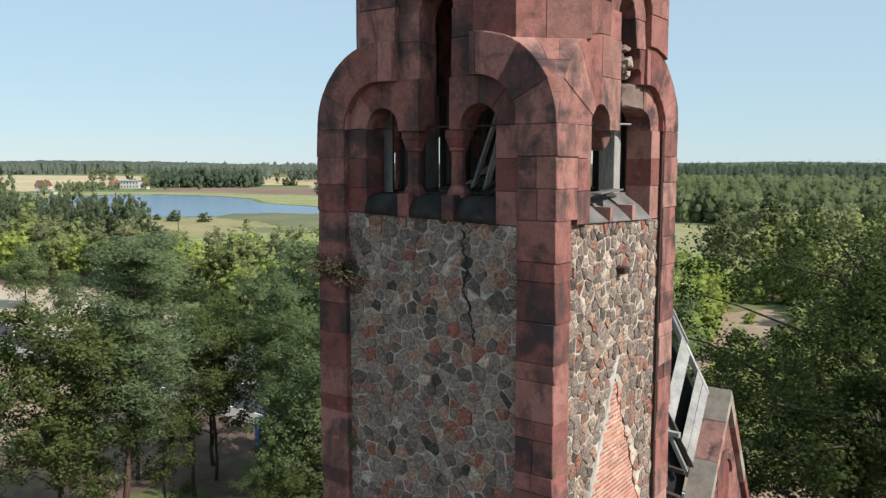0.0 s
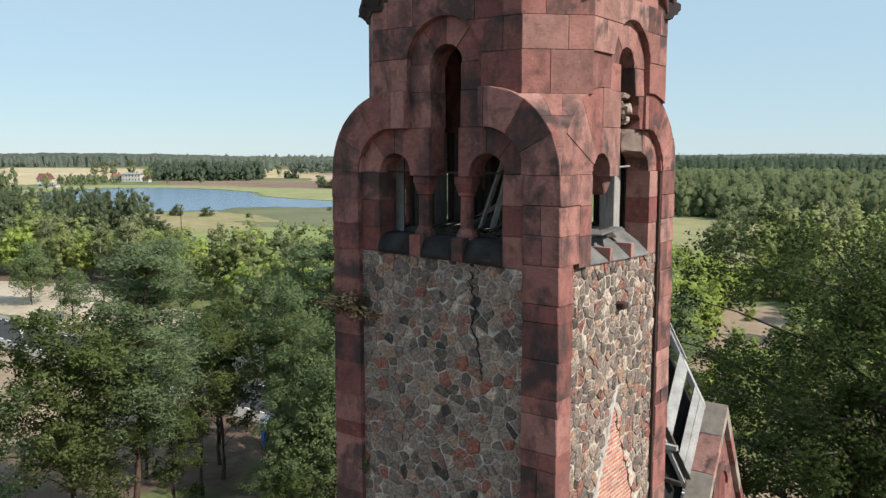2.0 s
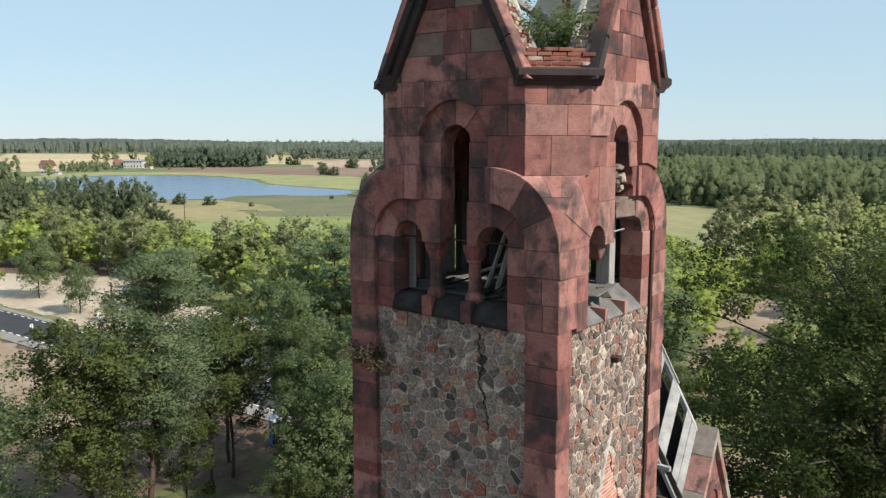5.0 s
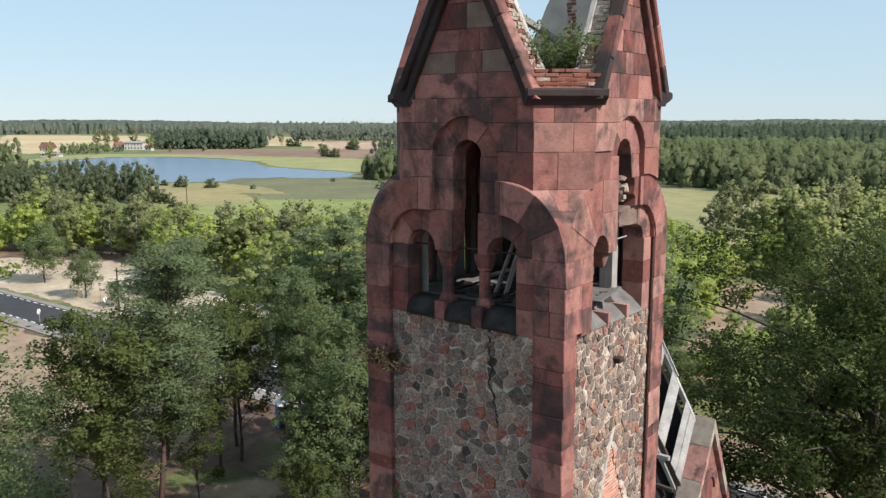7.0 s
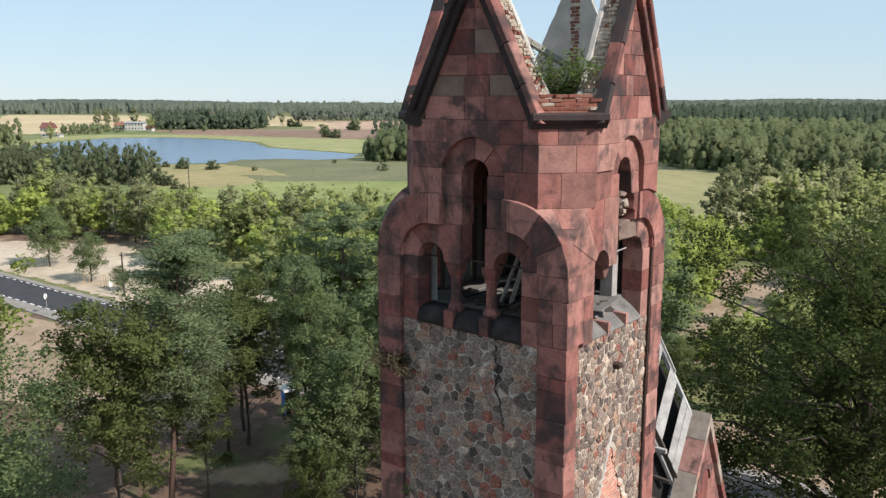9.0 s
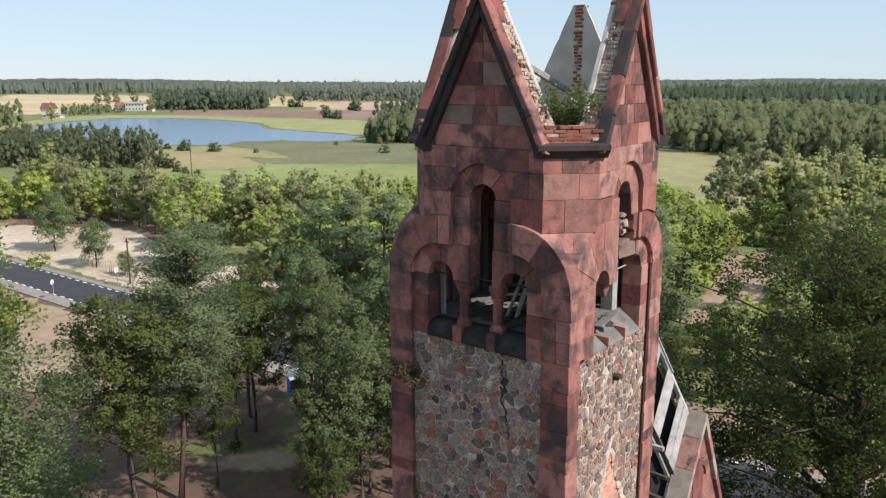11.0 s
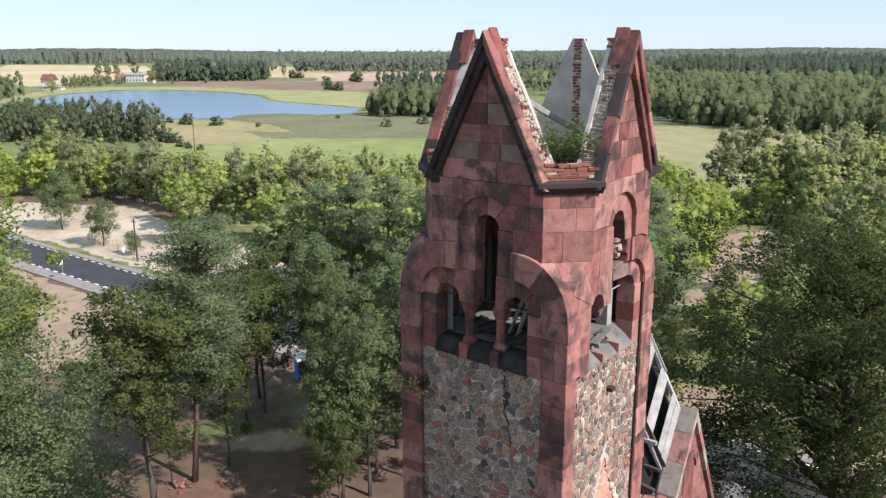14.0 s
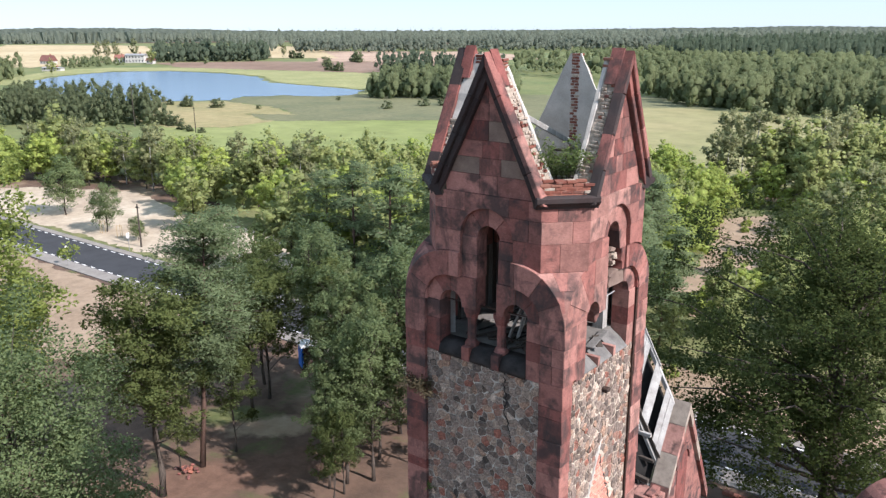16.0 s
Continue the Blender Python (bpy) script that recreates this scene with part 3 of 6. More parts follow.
def brick_mesh(mat, wear):
    bm = bmesh.new()
    add_box(bm, (-0.12, -0.057, -0.031), (0.12, 0.057, 0.031), None, 0.006, wear, random.Random(3))
    me = bpy.data.meshes.new("brick")
    bmesh.ops.recalc_face_normals(bm, faces=bm.faces)
    bm.to_mesh(me)
    bm.free()
    me.materials.append(mat)
    return me


BRICK = {m.name: brick_mesh(m, 0.004) for m in (M_BRICK, M_RUBBLE, M_SCAR)}


def brick(at, k, turn, mat, tilt=0.0, scale=1.0, up=False):
    ob = new("brick", BRICK[mat.name])
    ob.parent = tower
    ob.matrix_local = (UP if up else TURNS)[k] @ Matrix.Translation(at) @ Matrix.Rotation(radians(turn + rng.uniform(-4, 4)), 4, "Z") @ Matrix.Rotation(radians(tilt), 4, "Y") @ Matrix.Scale(scale, 4)
    return ob


# octagon corners: chamfer wall, broach below it, cornice above
def corner(k):
    turn = UP[k] @ Matrix.Rotation(radians(45), 4, "Z")
    off, half = (CH + HALF_U) / math.sqrt(2), (HALF_U - CH) / math.sqrt(2)
    mats = [M_SAND, M_PALE, M_PALE]
    for i, (a, b) in enumerate(((23.76, 24.43), (24.43, 24.95), (24.95, ZE - 0.02))):
        cut = (-0.12, 0.16, -0.2)[i]
        for u0, u1 in ((-half, cut), (cut, half)):
            v, f = prism(rect(u0, u1, a, b), 0.0, 0.5, 0.0025, 0.007, off, 0.004, rng)
            mesh_ob("ashlar_block", v, f, rng.choice(mats), tower).matrix_local = turn
    # broach: ruled from one shoulder curve to the other
    shoulder = lambda z: CU + math.sqrt(max(0.0, R2 * R2 - (z - ZS) ** 2)) if z > ZS else CU + R2
    rows = [(ZS, 22.95, 1), (22.95, 23.42, 2), (23.42, 23.765, 3)]
    for a, b, n in rows:
        for c in range(n):
            verts = []
            t0, t1 = c / n + 0.003, (c + 1) / n - 0.003
            lines = []
            for i in range(5):
                z = a + 0.003 + (b - a - 0.006) * i / 4
                s = shoulder(z)
                p, q = Vector((s, -HALF + 0.01, z)), Vector((HALF - 0.01, -s, z))
                lines.append((p.lerp(q, t0), p.lerp(q, t1)))
            m = len(lines)
            deep = Vector((-0.35, 0.35, -0.05))
            verts = [tuple(x) for l in lines for x in l] + [tuple(x + deep) for l in lines for x in l]
            faces = []
            for i in range(m - 1):
                faces.append((2 * i, 2 * i + 1, 2 * i + 3, 2 * i + 2))
                faces.append((2 * i, 2 * i + 2, 2 * m + 2 * i + 2, 2 * m + 2 * i))
                faces.append((2 * i + 1, 2 * m + 2 * i + 1, 2 * m + 2 * i + 3, 2 * i + 3))
            faces += [(0, 2 * m, 2 * m + 1, 1), (2 * m - 2, 2 * m - 1, 4 * m - 1, 4 * m - 2)]
            # the broach turned to the sun gets the lighter sunlit tone
            mesh_ob("broach_stone", verts, faces, M_PALE if k == 0 else M_SAND, tower).matrix_local = TURNS[k]
    # cornice with a hollow moulding, gutter lip and low brick parapet
    prof = [(0.30, ZE - 0.14), (-0.02, ZE - 0.14), (-0.05, ZE - 0.08), (-0.13, ZE - 0.02), (-0.17, ZE + 0.02), (-0.17, ZE + 0.12), (-0.11, ZE + 0.15), (0.30, ZE + 0.17)]
    w = half + 0.16
    n = len(prof)
    v = [(u, -off + d, z) for u in (-w, w) for d, z in prof]
    f = [tuple(range(n))[::-1], tuple(range(n, 2 * n))] + [(i, (i + 1) % n, n + (i + 1) % n, n + i) for i in range(n)]
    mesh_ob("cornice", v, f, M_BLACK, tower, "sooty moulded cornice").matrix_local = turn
    for row in range(4):
        for dd in (0.085, 0.205):
            u = -0.50 + 0.1 * (row % 2)
            while u < 0.54:
                if rng.random() < (0.97, 0.97, 0.9, 0.55)[row]:
                    ob = brick(Vector((0, 0, 0)), 0, 0, M_BRICK if rng.random() < 0.72 else M_RUBBLE)
                    ob.matrix_local = turn @ Matrix.Translation((u, -off + dd + rng.uniform(-0.015, 0.015), ZE + 0.225 + 0.077 * row)) @ Matrix.Rotation(radians(rng.uniform(-4, 4)), 4, "Z")
                u += 0.255
    v, f = prism(rect(-0.55, 0.55, ZE + 0.1, ZE + 0.37), 0.045, 0.2, 0, 0.01, off)
    mesh_ob("mortar_bed", v, f, M_BRICKS, tower).matrix_local = turn
    v, f = prism(rect(-0.75, 0.75, ZE - 0.1, ZE + 0.27), 0.13, 1.1, 0, 0.01, off)
    mesh_ob("soil_fill", v, f, M_SOIL, tower, "dark soil and rubble").matrix_local = turn


for k in range(4):
    belfry_face(k, k == 1)
    gable(k)
    corner(k)

# corner stones from the rubble's foot to the springing
for k in range(4):
    z, row = ZS, 0
    while z > 12.0:
        h = 0.46 if z > Z0 else rng.choice((0.53, 0.53, 0.28, 0.60))
        if z > Z0 and z - h < Z0 + 0.2:
            h = z - Z0
        b = z - h
        wide = z > Z0 + 0.01
        ua, ub = 1.70, 0.46 if k == 0 and not wide else 0.65
        # corners of the shaded front are coloured darker than the sunlit ones
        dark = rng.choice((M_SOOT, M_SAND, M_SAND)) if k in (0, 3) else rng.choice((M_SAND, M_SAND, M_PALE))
        if rng.random() < 0.35 and h < 0.55:
            u = rng.uniform(1.95, 2.1)
            stone("quoin_stone", rect(ua, u, b, z), rng.uniform(-0.008, 0.012), 0.42, k, M_SOOT if rng.random() < 0.4 else M_SAND, bevel=0.01)
            stone("quoin_stone", [(u, b), (HALF + rng.uniform(0.0, 0.022), b), (HALF + rng.uniform(-0.014, 0.004), z), (u, z)], rng.uniform(-0.008, 0.012), ub, k, dark, bevel=0.012)
        else:
            stone("quoin_stone", [(ua, b), (HALF + rng.uniform(0.0, 0.022), b), (HALF + rng.uniform(-0.014, 0.004), z), (ua, z)], rng.uniform(-0.008, 0.012), ub, k, dark, bevel=0.012)
        # the return on the next face, where the rubble starts further in
        z, row = b, row + 1

# solid core of the shaft, with its pale mortar skin behind the stones
for k in range(4):
    v, f = prism([(-1.75 if k != 1 else -1.95, 12.0), (1.75, 12.0), (1.75, head(k, 1.75) - 0.01), (-1.75 if k != 1 else -1.95, head(k, -1.75) - 0.01)], 0.104, 0.6, 0, 0.005, HALF)
    mesh_ob("mortar_bed", v, f, M_SUNLIT_JOINT if k == 1 else M_MORTAR, tower, "lime mortar in its paler sunlit tone" if k == 1 else "lime mortar in its greyer shaded tone").matrix_local = TURNS[k]
    v, f = prism(rect(-2.33, 2.33, 0.0, 12.0), 0.05, 0.6, 0, 0.005, HALF)
    mesh_ob("lower_wall", v, f, M_STONES, tower).matrix_local = TURNS[k]


# ---- rubble stones ----
def cells(u0, u1, z0, z1, step, seed, avoid=None, k=0):
    """Irregular polygons that fill a rectangle: each the part nearest to its own scattered centre."""
    r = random.Random(seed)
    pts, rows = [], int((z1 - z0) / step)
    for j in range(-1, rows + 2):
        n = int((u1 - u0) / step)
        for i in range(-1, n + 2):
            if r.random() < 0.24:
                continue
            pts.append((u0 + (i + 0.5 + (0.5 if j % 2 else 0) + r.uniform(-0.44, 0.44)) * step, z0 + (j + 0.5 + r.uniform(-0.44, 0.44)) * step))
    arr = np.array(pts)
    out = []
    for c in pts:
        if not (u0 - step < c[0] < u1 + step and z0 - step < c[1] < z1 + step):
            continue
        poly = [(u0, z0), (u1, z0), (u1, head(k, u1) - 0.004), (u0, head(k, u0) - 0.004)]
        near = arr[np.argsort(((arr - c) ** 2).sum(1))[1:22]]
        for q in near:
            mx, mz, nx, nz = (c[0] + q[0]) / 2, (c[1] + q[1]) / 2, q[0] - c[0], q[1] - c[1]
            res = []
            for a, b in zip(poly, poly[1:] + poly[:1]):
                da, db = (a[0] - mx) * nx + (a[1] - mz) * nz, (b[0] - mx) * nx + (b[1] - mz) * nz
                if da <= 0:
                    res.append(a)
                if da * db < 0:
                    t = da / (da - db)
                    res.append((a[0] + (b[0] - a[0]) * t, a[1] + (b[1] - a[1]) * t))
            poly = res
            if len(poly) < 3:
                break
        if len(poly) >= 3 and not (avoid and avoid(c)):
            ar = 0.5 * abs(sum(a[0] * b[1] - b[0] * a[1] for a, b in zip(poly, poly[1:] + poly[:1])))
            if ar > 0.006:
                out.append((c, poly))
    return out


def boulder(c, poly, r, joint):
    """One split boulder: a rounded polygon that swells out of the mortar."""
    cx, cz = sum(p[0] for p in poly) / len(poly), sum(p[1] for p in poly) / len(poly)
    ring = []
    for a, b in zip(poly, poly[1:] + poly[:1]):
        ring += [(a[0] * 0.92 + b[0] * 0.08, a[1] * 0.92 + b[1] * 0.08), (a[0] * 0.08 + b[0] * 0.92, a[1] * 0.08 + b[1] * 0.92)]
    keep = []
    for p in ring:
        if not keep or math.hypot(p[0] - keep[-1][0], p[1] - keep[-1][1]) > 0.025:
            keep.append(p)
    n = len(keep)
    size = math.sqrt(sum(math.hypot(p[0] - cx, p[1] - cz) ** 2 for p in keep) / n)
    jo = joint * r.choice((0.15, 0.35, 0.7, 1.5))
    k0 = max(0.5, 1 - jo / size)
    k1 = k0 - 0.008 / size
    k2 = k1 * 0.5
    sx, sz = r.uniform(-0.10, 0.10), r.uniform(-0.10, 0.10)
    out = r.uniform(0.068, 0.092)
    chip = lambda s: r.uniform(-s, s)
    v = [(cx + (p[0] - cx) * k0, -HALF + 0.112, cz + (p[1] - cz) * k0) for p in keep]
    v += [(cx + (p[0] - cx) * k1 + chip(0.004), -HALF + out + 0.01 + (p[0] - cx) * sx + (p[1] - cz) * sz + chip(0.006), cz + (p[1] - cz) * k1 + chip(0.004)) for p in keep]
    v += [(cx + (p[0] - cx) * k2 + chip(0.01), -HALF + out + ((p[0] - cx) * sx + (p[1] - cz) * sz) * 0.5 + chip(0.009), cz + (p[1] - cz) * k2 + chip(0.01)) for p in keep[::2]]
    f = [(i, (i + 1) % n, n + (i + 1) % n, n + i) for i in range(n)]
    m = len(keep[::2])
    for i in range(n):
        a, b = i // 2, ((i + 1) % n) // 2
        f.append((n + i, n + (i + 1) % n, 2 * n + b, 2 * n + a) if a != b else (n + i, n + (i + 1) % n, 2 * n + a))
    f.append(tuple(range(2 * n, 2 * n + m)))
    return v, f


def rubble(k, u0, u1, step, seed, single_above, avoid=None, joint=0.0035):
    r = random.Random(seed)
    bulk_v, bulk_f = [], []
    for c, poly in cells(u0, u1, 12.0, Z0 - 0.004, step, seed, avoid, k):
        v, f = boulder(c, poly, r, joint)
        if c[1] > single_above:
            mesh_ob("fieldstone", v, f, M_STONE, tower).matrix_local = TURNS[k]
        else:
            o = len(bulk_v)
            bulk_v += v
            bulk_f += [tuple(i + o for i in q) for q in f]
    ob = mesh_ob("rubble_masonry", bulk_v, bulk_f, M_STONES, tower)
    ob.matrix_local = TURNS[k]
    tagged(ob, kind="stuff")


def in_patch(c):
    """Inside the brick scar of a former roof, or on its mortar band."""
    return c[1] < 18.45 and abs(c[0] + 0.02) < 0.10 + (18.40 - c[1]) * 0.47


rubble(0, -1.70, 1.70, 0.178, 11, 19.3, joint=0.0045)
rubble(1, -1.88, 1.66, 0.168, 12, 19.5, in_patch, joint=0.0085)
rubble(2, -1.70, 1.70, 0.40, 13, 99)
rubble(3, -1.70, 1.70, 0.40, 14, 99)

# brick scar on the right face
z = 13.0
row = 0
while z < 18.28:
    w = (18.40 - z) * 0.43
    u = -w + (0.125 if row % 2 else 0.0) * (w > 0.2) - 0.02
    while u < w - 0.02:
        if z > 14.6:
            ob = brick(Vector((u + 0.1, -HALF + 0.151 + rng.uniform(-0.004, 0.004), z)), 1, 0, M_SCAR, 0.0, 0.93)
            ob.rotation_euler.z = radians(90 + rng.uniform(-0.6, 0.6))
        u += 0.253
    z += 0.077
    row += 1


def band(name, pts, w, d, mat, label):
    """A ragged strip along points of a wall face."""
    r = random.Random(5)
    v, f = [], []
    for i, (u, z, s) in enumerate(pts):
        e0, e1 = w * s * r.uniform(0.7, 1.3), w * s * r.uniform(0.7, 1.3)
        v += [(u - e0, -HALF + 0.13, z), (u - e0 * 0.5, -HALF + d, z), (u + e1 * 0.5, -HALF + d, z), (u + e1, -HALF + 0.13, z)]
    for i in range(len(pts) - 1):
        for j in range(3):
            f.append((4 * i + j, 4 * i + j + 1, 4 * i + 5 + j, 4 * i + 4 + j))
    return mesh_ob(name, v, f, mat, tower, label)


r5 = random.Random(6)
edge = [(-0.02 - (18.55 - z) * 0.455 + r5.uniform(-0.025, 0.025), z, r5.uniform(0.5, 0.95)) for z in [18.74 - 0.09 * i for i in range(66)]]
band("mortar_band", edge, 0.10, 0.07, M_PLASTER, "pale mortar fillet of a former roof line").matrix_local = TURNS[1]
edge = [(0.0 + (18.3 - z) * 0.455 + r5.uniform(-0.05, 0.05), z, r5.choice((0.1, 0.4, 0.9, 1.4))) for z in [18.35 - 0.075 * i for i in range(76)]]
band("crack", edge, 0.05, 0.095, M_CRACK, "open black crack").matrix_local = TURNS[1]
rc = random.Random(21)
crack, cu = [], 0.72
for i in range(34):
    cu += rc.uniform(-0.045, 0.05)
    crack.append((cu, 21.05 - 0.058 * i, max(0.15, rc.uniform(0.5, 1.3) - 0.02 * i)))
band("crack", crack, 0.036, 0.074, M_CRACK, "open black crack")

# ---- inside the belfry and between the gables ----
box("belfry_floor", (-1.8, -1.8, 21.1), (1.8, 1.8, 21.43), M_DUST, tower, None, 0.0, "dusty grey floor strewn with broken laths")
box("upper_floor", (-1.85, -1.85, 25.15), (1.85, 1.85, 25.36), M_BEAM, tower, None, 0.0, "dark rubble-covered floor")
for p, q in (((-0.75, -1.75, 21.47), (-0.15, -0.7, 21.52)), ((-0.6, -0.6, 21.47), (0.25, -1.5, 21.50)), ((0.1, -0.2, 21.47), (0.3, -1.7, 21.50)), ((0.5, -1.75, 21.47), (1.3, -0.6, 21.55)), ((-1.2, -0.4, 21.47), (-0.9, -1.6, 21.49)), ((0.75, -0.9, 21.5), (1.2, -1.72, 21.62)), ((0.9, -1.74, 21.5), (1.2, -1.3, 22.1)), ((0.55, -1.5, 21.5), (1.22, -1.5, 21.95)), ((-0.3, -1.5, 21.48), (0.8, -1.1, 21.52))):
    beam("broken_lath", p, q, 0.07, 0.045, M_BEAM, tower)
for p, q in (((-0.85, -1.15, 21.46), (0.05, -0.35, 21.80)), ((-0.75, -0.30, 21.50), (0.0, -1.30, 21.60)), ((0.15, -0.45, 21.48), (0.85, -1.05, 21.95)), ((0.25, -1.25, 21.46), (0.95, -0.35, 21.75)), ((-0.2, -0.9, 21.47), (0.7, -0.75, 21.62))):
    beam("broken_lath", p, q, 0.05, 0.035, M_DEEPBLACK, tower)
for u, y0, y1, tilt in ((-1.1, -0.4, 1.5, 3), (-0.6, -0.2, 1.6, -2), (0.3, 0.0, 1.6, 5), (0.9, -0.4, 1.5, 2)):
    beam("floor_board", (u, y0, 21.46), (u + tilt * 0.05, y1, 21.47 + 0.01 * abs(tilt)), 0.26, 0.035, M_OLDBOARD, tower)
for p, q, w, h, m in (((-1.38, -1.58, 21.4), (-1.45, -1.50, 23.2), 0.16, 0.10, M_WHITEBOARD), ((0.12, -1.2, 21.45), (0.66, -1.25, 22.75), 0.10, 0.05, M_BOARD), ((0.32, -1.1, 21.45), (0.80, -1.15, 22.9), 0.14, 0.04, M_WHITEBOARD),
                      ((1.58, 1.05, 21.4), (1.58, 1.05, 24.2), 0.30, 0.26, M_BOARD), ((-0.4, -1.4, 21.5), (1.2, 0.8, 21.75), 0.12, 0.1, M_BEAM),
                      ((0.7, -1.5, 21.45), (1.4, -0.2, 22.6), 0.09, 0.07, M_BEAM), ((1.5, -1.5, 21.45), (0.6, -0.6, 22.3), 0.06, 0.05, M_IRON),
                      ((-1.2, 0.4, 21.45), (0.4, -0.8, 22.0), 0.12, 0.04, M_BOARD), ((0.3, 1.2, 21.4), (0.0, 0.7, 24.4), 0.2, 0.16, M_BEAM),
                      ((-0.2, -0.9, 21.42), (0.5, -1.6, 21.6), 0.05, 0.05, M_IRON), ((1.3, 0.3, 21.5), (1.7, -0.7, 21.6), 0.16, 0.05, M_BOARD)):
    beam("loose_timber", p, q, w, h, m, tower)
rb = random.Random(77)
for k, spans in ((2, ((-1.75, -0.85), (-0.35, 0.2), (0.34, 0.62), (0.9, 1.75))), (3, ((-1.75, -0.5), (-0.42, 0.75), (0.95, 1.75)))):
    for s0, s1 in spans:
        u = s0
        while u < s1 - 0.05:
            ob = box("louvre_board", (u, -1.80 + rb.uniform(-0.02, 0.02), 21.3), (min(u + 0.2, s1), -1.76, 25.15 - rb.uniform(0, 0.1)), M_OLDBOARD if rb.random() < 0.4 else M_BEAM, tower)
            ob.matrix_local = TURNS[k]
            u += 0.215
for k, m in ((0, M_IRON), (1, M_ZINC)):
    bm = bmesh.new()
    tube(bm, [(-1.75, -HALF + 0.34, 22.53), (1.75, -HALF + 0.34, 22.53)] if k == 0 else [(-1.4, -HALF + 0.34, 22.56), (0.75, -HALF + 0.26, 22.62)], [0.018, 0.018], 6)
    part("tie_rod", bm, m, tower, "thin iron tie rod").matrix_local = TURNS[k]
# fallen battens and slabs on the right sill
for p, q, w, h, m in (((-1.25, 0.10, 21.45), (-0.75, 0.55, 21.50), 0.16, 0.03, M_BEAM), ((-0.2, 0.15, 21.42), (0.25, 0.5, 21.50), 0.18, 0.03, M_BEAM), ((-0.5, 0.3, 21.47), (0.7, 0.45, 21.50), 0.22, 0.03, M_OLDBOARD),
                      ((-1.3, 0.35, 21.4), (-1.1, 0.45, 22.4), 0.06, 0.05, M_IRON), ((-1.15, 0.5, 21.4), (-0.95, 0.4, 22.3), 0.03, 0.03, M_IRON), ((0.1, 0.35, 23.35), (0.35, 0.5, 23.95), 0.16, 0.05, M_WHITEBOARD)):
    ob = beam("debris", (p[0], -HALF + p[1], p[2]), (q[0], -HALF + q[1], q[2]), w, h, m, tower)
    ob.matrix_local = TURNS[1]
# timbers fallen between the gables
for p, q, w, h, m in (((0.1, -0.9, 27.2), (1.25, 0.6, 26.15), 0.18, 0.12, M_BOARD), ((0.1, 1.6, 26.3), (1.3, 0.6, 25.9), 0.10, 0.06, M_WHITEBOARD), ((-0.2, 1.3, 26.0), (1.4, 1.2, 26.15), 0.09, 0.08, M_BEAM),
                      ((0.4, -1.2, 25.75), (1.5, -0.6, 25.7), 0.12, 0.08, M_BOARD)):
    beam("fallen_rafter", p, q, w, h, m, tower)
# tube added for the shadow that the projecting corner stones throw
bm = bmesh.new()
tube(bm, [(1.685, -HALF + 0.05, 12.0), (1.685, -HALF + 0.05, 17.0), (1.69, -HALF + 0.05, 22.5)], [0.034, 0.034, 0.034], 6)
part("conductor", bm, M_IRON, tower, "dark tube standing for the shadow line beside the corner stones").matrix_local = TURNS[1]
box("wall_bracket", (2.23, -0.09, 20.14), (2.42, 0.11, 20.26), M_IRON, tower, None, 0.02, "rusty iron bracket")
box("putlog_hole", (2.225, -0.05, 20.26), (2.262, 0.06, 20.38), M_CRACK, tower)


# ---- foliage ----
def leaf_cloud(name, centres, sizes, mat, seed, parent=None, up=0.3, shape=1.0, out=None, hearts=None):
    """One mesh of many small leaves: a quad at each centre, shaded along out, away from its bough."""
    g = np.random.default_rng(seed)
    n = len(centres)
    a = g.normal(size=(n, 3))
    a[:, 2] *= 0.45
    a /= np.linalg.norm(a, axis=1)[:, None]
    b = g.normal(size=(n, 3))
    b[:, 2] = b[:, 2] * 0.6 + up * 0.2
    b -= a * (a * b).sum(1)[:, None]
    b /= np.linalg.norm(b, axis=1)[:, None] + 1e-9
    s = sizes[:, None] * g.uniform(0.7, 1.3, (n, 1))
    c = np.asarray(centres)
    if out is not None:
        out = out + g.normal(size=(n, 3)) * 0.2 + np.array([0, 0, 0.45])
        out /= np.linalg.norm(out, axis=1)[:, None] + 1e-9
        b[(np.cross(a, b) * out).sum(1) < 0] *= -1
    v = np.stack([c - a * s, c - b * s * 0.5 * shape, c + a * s, c + b * s * 0.5 * shape], axis=1).reshape(-1, 3)
    if hearts is not None:
        v = np.concatenate([v, hearts[0].reshape(-1, 3)])
        n += len(hearts[0])
    me = bpy.data.meshes.new(name)
    me.vertices.add(4 * n)
    me.vertices.foreach_set("co", v.astype(np.float32).ravel())
    me.loops.add(4 * n)
    me.loops.foreach_set("vertex_index", np.arange(4 * n, dtype=np.int32))
    me.polygons.add(n)
    me.polygons.foreach_set("loop_start", np.arange(0, 4 * n, 4, dtype=np.int32))
    me.polygons.foreach_set("loop_total", np.full(n, 4, dtype=np.int32))
    me.materials.append(mat)
    me.update(calc_edges=True)
    if out is not None:
        me.polygons.foreach_set("use_smooth", np.ones(n, dtype=bool))
        me.attributes.new("custom_normal", "FLOAT_VECTOR", "POINT").data.foreach_set("vector", (np.repeat(out, 4, axis=0) if hearts is None else np.concatenate([np.repeat(out, 4, axis=0), hearts[1].reshape(-1, 3)])).astype(np.float32).ravel())
    ob = new(name, me)
    ob.parent = parent
    return ob


